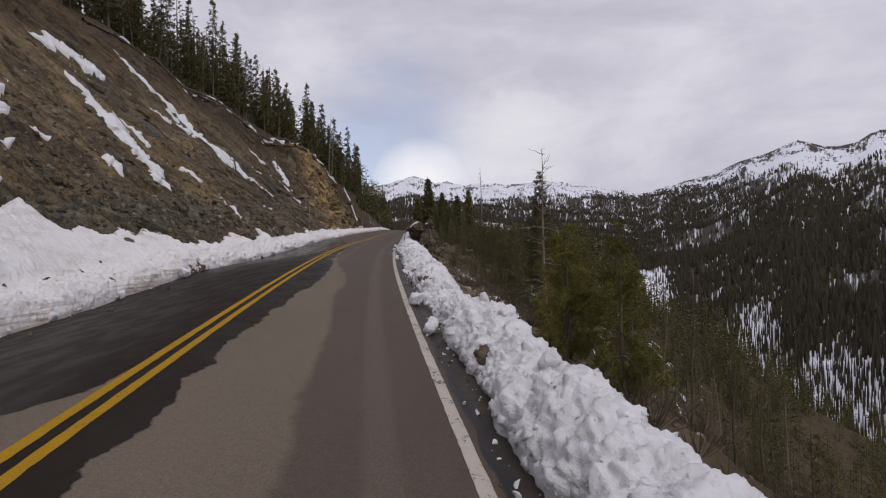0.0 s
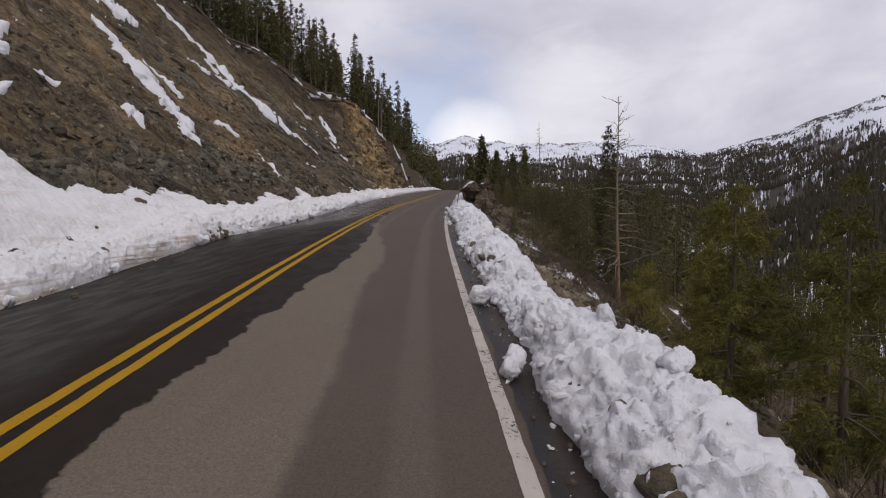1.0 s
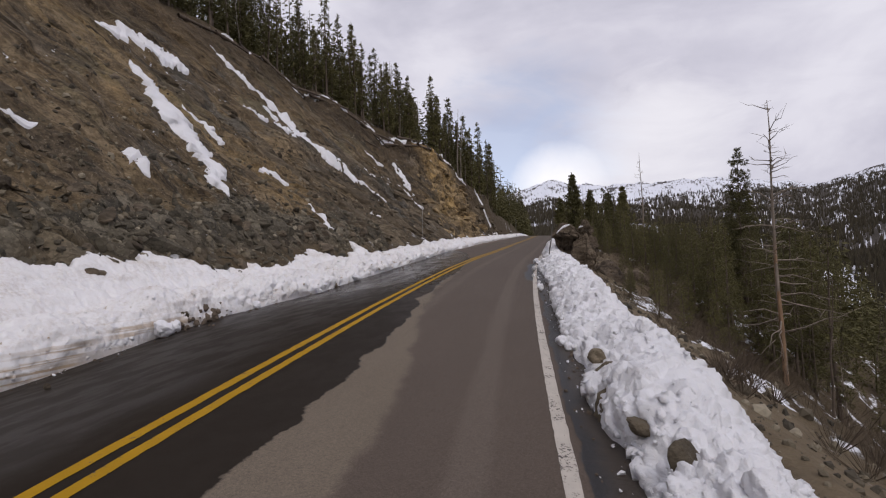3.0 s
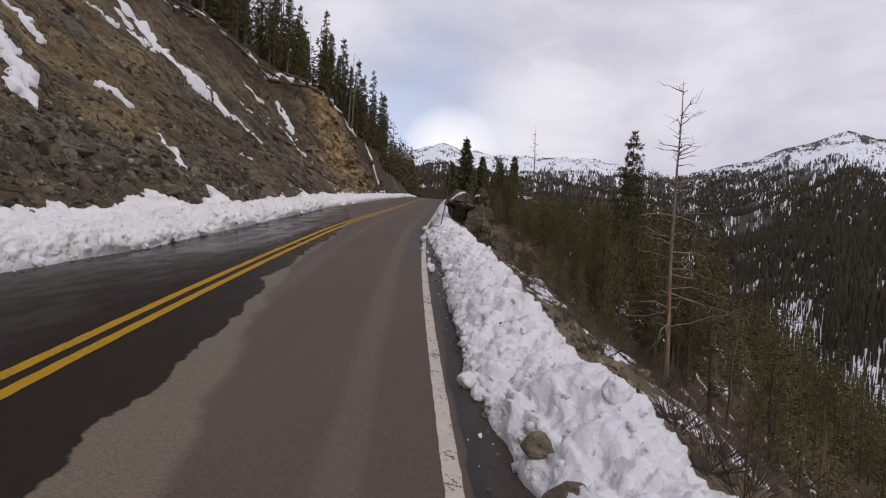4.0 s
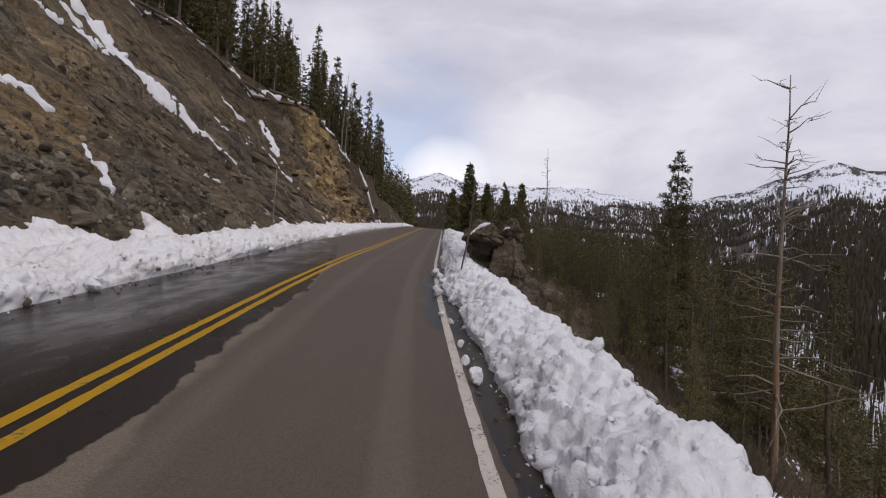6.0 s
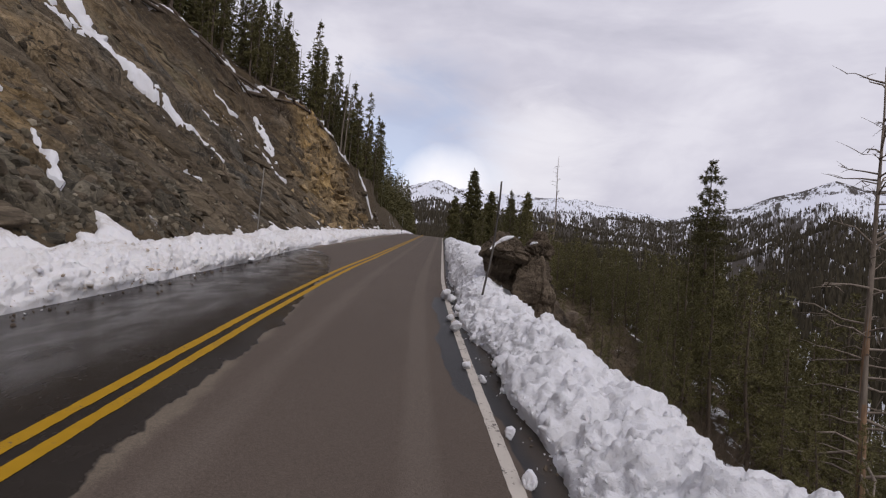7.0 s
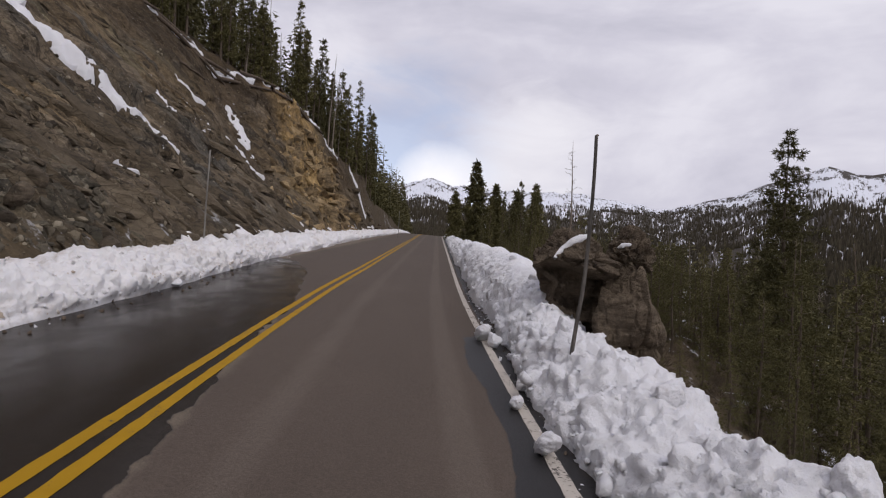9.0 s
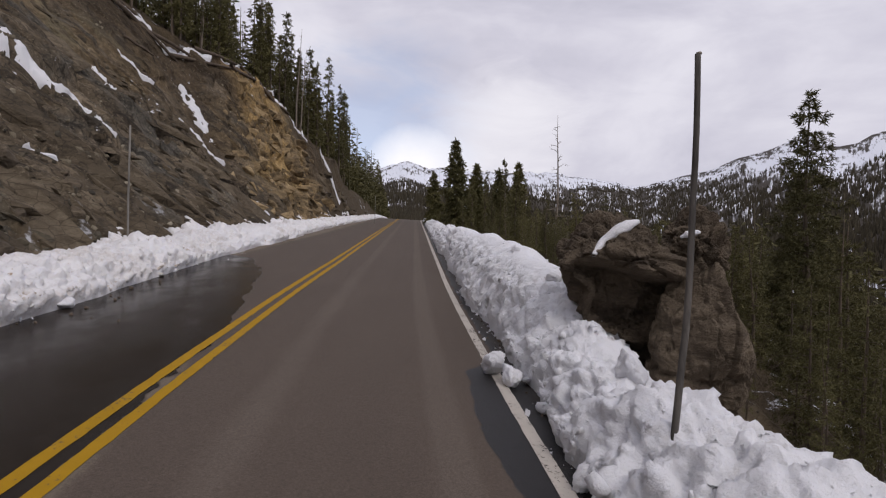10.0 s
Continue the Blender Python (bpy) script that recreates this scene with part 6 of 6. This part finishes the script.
def woods():
    rng = np.random.default_rng(77)
    hide = (0, -400, -300)
    spruce = [conifer("spruce_tree", 100 + k, h, w, SPRUCE, BARK, st, d, 0.32, (0, 0), tp, gp, "dark spruce in the wood above the rock cut", "spruce tree", 6, 10, 0.15, 5) for k, (h, w, st, d, tp, gp) in enumerate(((10.5, 1.35, 0.08, 1.0, 1.0, 0.0), (12.0, 1.2, 0.15, 0.95, 0.85, 0.05), (9.0, 1.4, 0.05, 1.0, 1.05, 0.0), (11.5, 1.05, 0.25, 0.9, 0.8, 0.1), (7.5, 1.25, 0.04, 1.0, 1.0, 0.0), (13.0, 1.3, 0.2, 0.95, 0.9, 0.0)))]
    gaunt = [dead_tree(130 + k, h, w, DEAD_WOOD, n, "bare grey dead tree among the spruces", ln, 0.15) for k, (h, w, n, ln) in enumerate(((10.5, 0.9, 36, (0.05, 0)), (12.0, 0.8, 40, (-0.03, 0.05)), (9.0, 1.0, 30, (0.10, 0.02)), (11.0, 0.7, 28, (0.02, -0.04))))]
    slope = [conifer("pine_tree", 150 + k, h, w, m, BARK, st, d, 0.18, (0, 0), tp, gp, "dull green pine on the steep slope below the road", "pine tree", 10, 14, 0.11, 7) for k, (h, w, m, st, d, tp, gp) in enumerate(((9.5, 1.6, SPRUCE, 0.12, 1.1, 0.9, 0.0), (11.0, 1.5, SPRUCE, 0.20, 1.1, 0.8, 0.05), (7.5, 1.6, SPRUCE, 0.08, 1.1, 0.8, 0.0), (10.0, 1.5, SPRUCE, 0.15, 1.0, 0.9, 0.0), (8.0, 1.6, SPRUCE, 0.06, 1.2, 0.7, 0.0)))]
    thin = [dead_tree(170 + k, h, w, DEAD_WOOD if k % 2 else BARK, n, "bare grey dead tree on the steep slope", ln, 0.12) for k, (h, w, n, ln) in enumerate(((9.0, 1.5, 42, (0.03, 0)), (10.5, 1.3, 46, (-0.04, 0.03)), (7.0, 1.4, 34, (0.08, -0.04)), (8.0, 1.1, 30, (-0.09, 0.0)), (6.0, 1.2, 30, (0.0, 0.1))))]
    used = set()

    def plant(kinds, x, y, scale):
        k = int(rng.integers(len(kinds)))
        src = kinds[k]
        z = stand(x, y)[0] - 0.15
        m = pose(x, y, z, rng.normal(0, 1.3), rng.normal(0, 1.3), rng.uniform(0, 360)) @ Matrix.Scale(scale, 4)
        if src.name not in used:
            used.add(src.name)
            src.matrix_basis = m
        else:
            c = copy_thing(src, m)
            c.matrix_basis = m

    # above the cut, thick along its lip
    n = 0
    while n < 150:
        y = rng.uniform(-4, 100)
        e = float(cut_edge(y))
        u = e + 0.6 + 26 * rng.random() ** 2.1
        x = float(road_x(y)) - u
        plant(gaunt if rng.random() < 0.17 else spruce, x, y, rng.uniform(0.6, 1.0))
        n += 1
    for k in range(64):
        y = rng.uniform(56, 92)
        u = float(cut_edge(y)) + 0.3 + 3.5 * rng.random()
        plant(gaunt if rng.random() < 0.25 else spruce, float(road_x(y)) - u, y, rng.uniform(0.5, 0.85))
    for k in range(46):
        y = rng.uniform(70, 102)
        x = float(road_x(y)) + 3.0 + 7.5 * rng.random()
        if clear_of_leads(x, y):
            plant(spruce, x, y, (rng.uniform(6.2, 8.6) - stand(x, y)[0]) / 11.0)
    n = 0
    while n < 62:
        y = rng.uniform(92, 200)
        if rng.random() < 0.7:
            x = float(line_x(y)) - 8.6 - 30 * rng.random() ** 1.5
        else:
            x = float(line_x(y)) + 3.0 + 30 * rng.random()
        if -9.5 < x - float(road_x(y)) < 2.5:
            continue
        plant(gaunt if rng.random() < 0.08 else spruce, x, y, rng.uniform(0.75, 1.1) if x < float(line_x(y)) else rng.uniform(0.45, 0.75))
        n += 1
    # beside the road ahead, on the shoulder of the hill
    n = 0
    while n < 60:
        y = rng.uniform(40, 104)
        lat = (4.0 if y > 60 else 8.0) + 22 * rng.random() ** 1.2
        x = float(road_x(y)) + lat
        if not clear_of_leads(x, y):
            continue
        plant(slope if rng.random() < 0.92 else thin, x, y, low_enough(x, y, rng.uniform(0.35, 0.6)))
        n += 1
    # in the hollow past the crag
    n = 0
    while n < 60:
        y = rng.uniform(33, 72)
        lat = 4.6 + 11 * rng.random()
        x = float(road_x(y)) + lat
        if not clear_of_leads(x, y) or (y < 56 and lat < 8):
            continue
        plant(slope if rng.random() < 0.75 else thin, x, y, low_enough(x, y, rng.uniform(0.5, 0.95)))
        n += 1
    # a thicket behind the crag, no higher than the road ahead
    n = 0
    while n < 34:
        y = rng.uniform(51, 70)
        lat = 3.6 + 7 * rng.random()
        x = float(road_x(y)) + lat
        if not clear_of_leads(x, y):
            continue
        plant(slope, x, y, (rng.uniform(4.2, 5.8) - stand(x, y)[0]) / 9.2)
        n += 1
    # the steep slope below the road
    n = 0
    while n < 230:
        y = rng.uniform(0, 80)
        lat = 6.5 + 43 * rng.random() ** 1.3
        if y < 3 and lat < 13:
            continue
        x = float(road_x(y)) + lat
        if not clear_of_leads(x, y) or (y < 33 and lat < 8 and y > 20):
            continue
        if x + 2.0 > 0.50 * (y - 14) and y < 60:
            if lat > 10 and rng.random() < 0.45:
                continue
            plant(slope if lat < 12 and y > 33 else thin, x, y, 0.8 * low_enough(x, y, rng.uniform(0.35, 0.7)))
            n += 1
            continue
        plant(slope if rng.random() < 0.60 or (lat < 12 and y > 33) else thin, x, y, low_enough(x, y, rng.uniform(0.6, 1.0)))
        n += 1
    # small pines just below the bank and round the crag
    n = 0
    while n < 20:
        y, lat = rng.uniform(24, 50), rng.uniform(3.6, 7.5)
        x = float(road_x(y)) + lat
        if math.hypot(x + 1.2, y - 35) < 2.2:
            continue
        plant(slope, x, y, max(0.14, (float(road_z(y)) + rng.uniform(-1.0, 0.5) - stand(x, y)[0]) / 9.2))
        n += 1
    # low trees on the slope beside the start, their tops below the far clearings
    n = 0
    while n < 80:
        y, lat = rng.uniform(0, 24), rng.uniform(8, 30)
        x = float(road_x(y)) + lat
        room = 1.7 - 0.27 * math.hypot(x, y + 5) - stand(x, y)[0]
        if room < 1.5 or not clear_of_leads(x, y):
            continue
        plant(slope if rng.random() < 0.8 else thin, x, y, min(room, 9.0) / 9.5)
        n += 1
    for src in spruce + gaunt + slope + thin:
        if src.name not in used:
            plant([src], 30, 60, 1.0)


woods()


def wood_behind():
    """The rest of the wood, joined: too deep in to be told apart."""
    rng = np.random.default_rng(97)

    def sapling(n):
        h = np.sqrt(rng.uniform(0.004, 1, n))
        h = 1 - h * 0.93
        r = 0.125 * (1 - h) ** 0.8 * rng.uniform(0.3, 1.15, n) + 0.006
        az = rng.uniform(0, 2 * math.pi, n)
        c = np.stack([np.cos(az) * r, np.sin(az) * r, h], -1)
        w = np.stack([np.cos(az), np.sin(az), rng.normal(-0.15, 0.35, n)], -1)
        return c, w

    kinds = []
    for k in range(8):
        c, w = sapling(210)
        v, f = needles(rng, c, w, 0.050, 0.0105, 0.1)
        tv, tf = tube([(0, 0, -0.05), (0, 0, 0.5), (0, 0, 0.98)], [0.012, 0.008, 0.002], 4)
        kinds.append(joined([(v, f), (tv, tf)]))
    spots = []
    while len(spots) < 900:
        y = rng.uniform(-12, 215)
        if y < 100:
            u = float(cut_edge(y)) + 2.5 + 40 * rng.random() ** 1.4
        else:
            u = 9.0 + 60 * rng.random() ** 1.5
        x = float(line_x(y)) - u
        if -9.5 < x - float(road_x(y)) < 3:
            continue
        spots.append((x, y, rng.uniform(6.5, 11.5)))
    # the near side of the valley, below the road, and the shoulder ahead
    while len(spots) < 1500:
        y = rng.uniform(10, 190)
        lat = 20 + 84 * rng.random() ** 1.4 if y < 90 else 4 + 80 * rng.random()
        x = float(line_x(y)) + lat
        if -9.5 < x - float(road_x(y)) < 3.5 or not clear_of_leads(x, y):
            continue
        h = 11.0 * low_enough(x, y, rng.uniform(0.6, 1.0))
        spots.append((x, y, h * (0.55 if x + 2.0 > 0.50 * (y - 14) and y < 70 else 1.0)))
    # low growth on the steep ground under the first bend
    while len(spots) < 1690:
        x, y = rng.uniform(24, 84), rng.uniform(42, 96)
        if x > 0.46 * y:
            spots.append((x, y, rng.uniform(3.2, 6.2)))
    pieces = []
    for x, y, h in spots:
        v, f = kinds[rng.integers(8)]
        a = rng.uniform(0, 6.28)
        v = v @ np.array([[math.cos(a), math.sin(a), 0], [-math.sin(a), math.cos(a), 0], [0, 0, 1]])
        pieces.append((v * [h, h, h] + np.array([x, y, stand(x, y)[0]]), f))
    v, f = joined(pieces)
    tagged(new("wood", mesh_of("wood", v, f, SPRUCE, False)), "dense dark spruce wood on the mountainside", "woods", kind="stuff")


wood_behind()


def brush():
    """Leafless shrubs and dry grass on the slope below the road."""
    rng = np.random.default_rng(83)
    cen, way = [], []
    for k in range(900):
        y = rng.uniform(-3, 100)
        lat = 2.3 + abs(rng.normal(0, 9.0))
        if 30 < y < 37.5 and lat < 5:
            continue
        x = float(line_x(y)) + lat
        z = stand(x, y)[0]
        n = int(rng.integers(20, 60))
        size = rng.uniform(0.25, 1.3) if lat > 4.5 else rng.uniform(0.1, 0.35)
        w = np.stack([rng.normal(0, 0.55, n), rng.normal(0, 0.55, n), np.abs(rng.normal(0.9, 0.3, n))], -1)
        base = np.array([x, y, z]) + rng.normal(0, 0.12 * size, (n, 3)) * [1, 1, 0.2]
        cen.append(base + w * size * rng.random((n, 1)) * 0.6)
        way.append(w * 1.0)
    c, w = np.concatenate(cen), np.concatenate(way)
    v, f = needles(rng, c, w, 0.42, 0.0045, -0.05)
    tagged(new("brush", mesh_of("brush", v, f, DRY_TWIG, False)), "leafless brown shrubs and dry grass on the slope", "shrubs", kind="stuff")


brush()


# ---- woods on the far side of the valley ----
def far_woods():
    rng = np.random.default_rng(91)
    n = 110000
    az = rng.uniform(-7, 58, n)
    r = 235 * (2600 / 235) ** rng.random(n)
    x, y = r * np.sin(np.radians(az)), r * np.cos(np.radians(az))
    z, s, a2, rr = mountain(x, y)
    line = tree_line(az)
    cover = fbm(x * 0.011, y * 0.011, 0, 4, 811)
    keep_p = np.clip(np.interp(az, [15, 25], [0.92, 0.82]) - smooth(s, line - 0.14, line + 0.08) * 0.80 - 0.3 * smooth(s, line + 0.02, line + 0.25), 0.0, 1) * (1 - 0.42 * np.clip(2.4 * clearing(az, r), 0, 1)) * np.clip(0.95 + 1.9 * (cover + 0.36), 0.06, 1) * np.where(s > 0.9, 0, 1)
    keep = (rng.random(n) < keep_p) & (s > -0.6)
    x, y, r, az = x[keep], y[keep], r[keep], az[keep]
    z = ground_z(x, y)
    m = len(x)
    h = rng.uniform(6, 13, m)
    w = h * rng.uniform(0.10, 0.20, m) * (1 - 0.72 * np.clip(2.0 * clearing(az, r), 0, 1))
    sides = 3
    ang = np.linspace(0, 2 * math.pi, sides, endpoint=False)[None, :] + rng.uniform(0, 6, m)[:, None]
    ring = lambda k, lift: np.stack([x[:, None] + np.cos(ang) * w[:, None] * k, y[:, None] + np.sin(ang) * w[:, None] * k, np.repeat((z + h * lift)[:, None], sides, 1) + rng.uniform(-0.05, 0.05, (m, sides)) * h[:, None]], -1)
    tip = np.stack([x + rng.normal(0, 0.2, m), y, z + h], -1)[:, None, :]
    v = np.concatenate([ring(0.75, 0.0), ring(1.0, 0.28), tip], 1)
    stride = 2 * sides + 1
    base = (np.arange(m) * stride)[:, None]
    i = np.arange(sides)
    j = (i + 1) % sides
    f = np.concatenate([np.stack([i, j, sides + j], -1), np.stack([i, sides + j, sides + i], -1), np.stack([sides + i, sides + j, np.full(sides, 2 * sides)], -1)])
    faces = (base[:, :, None] + f[None]).reshape(-1, 3)
    me = mesh_of("far_woods", v.reshape(-1, 3), faces, FAR_TREES, False)
    tagged(new("far_woods", me), "dense dark conifer woods covering the far valley side", "woods", kind="stuff")


far_woods()
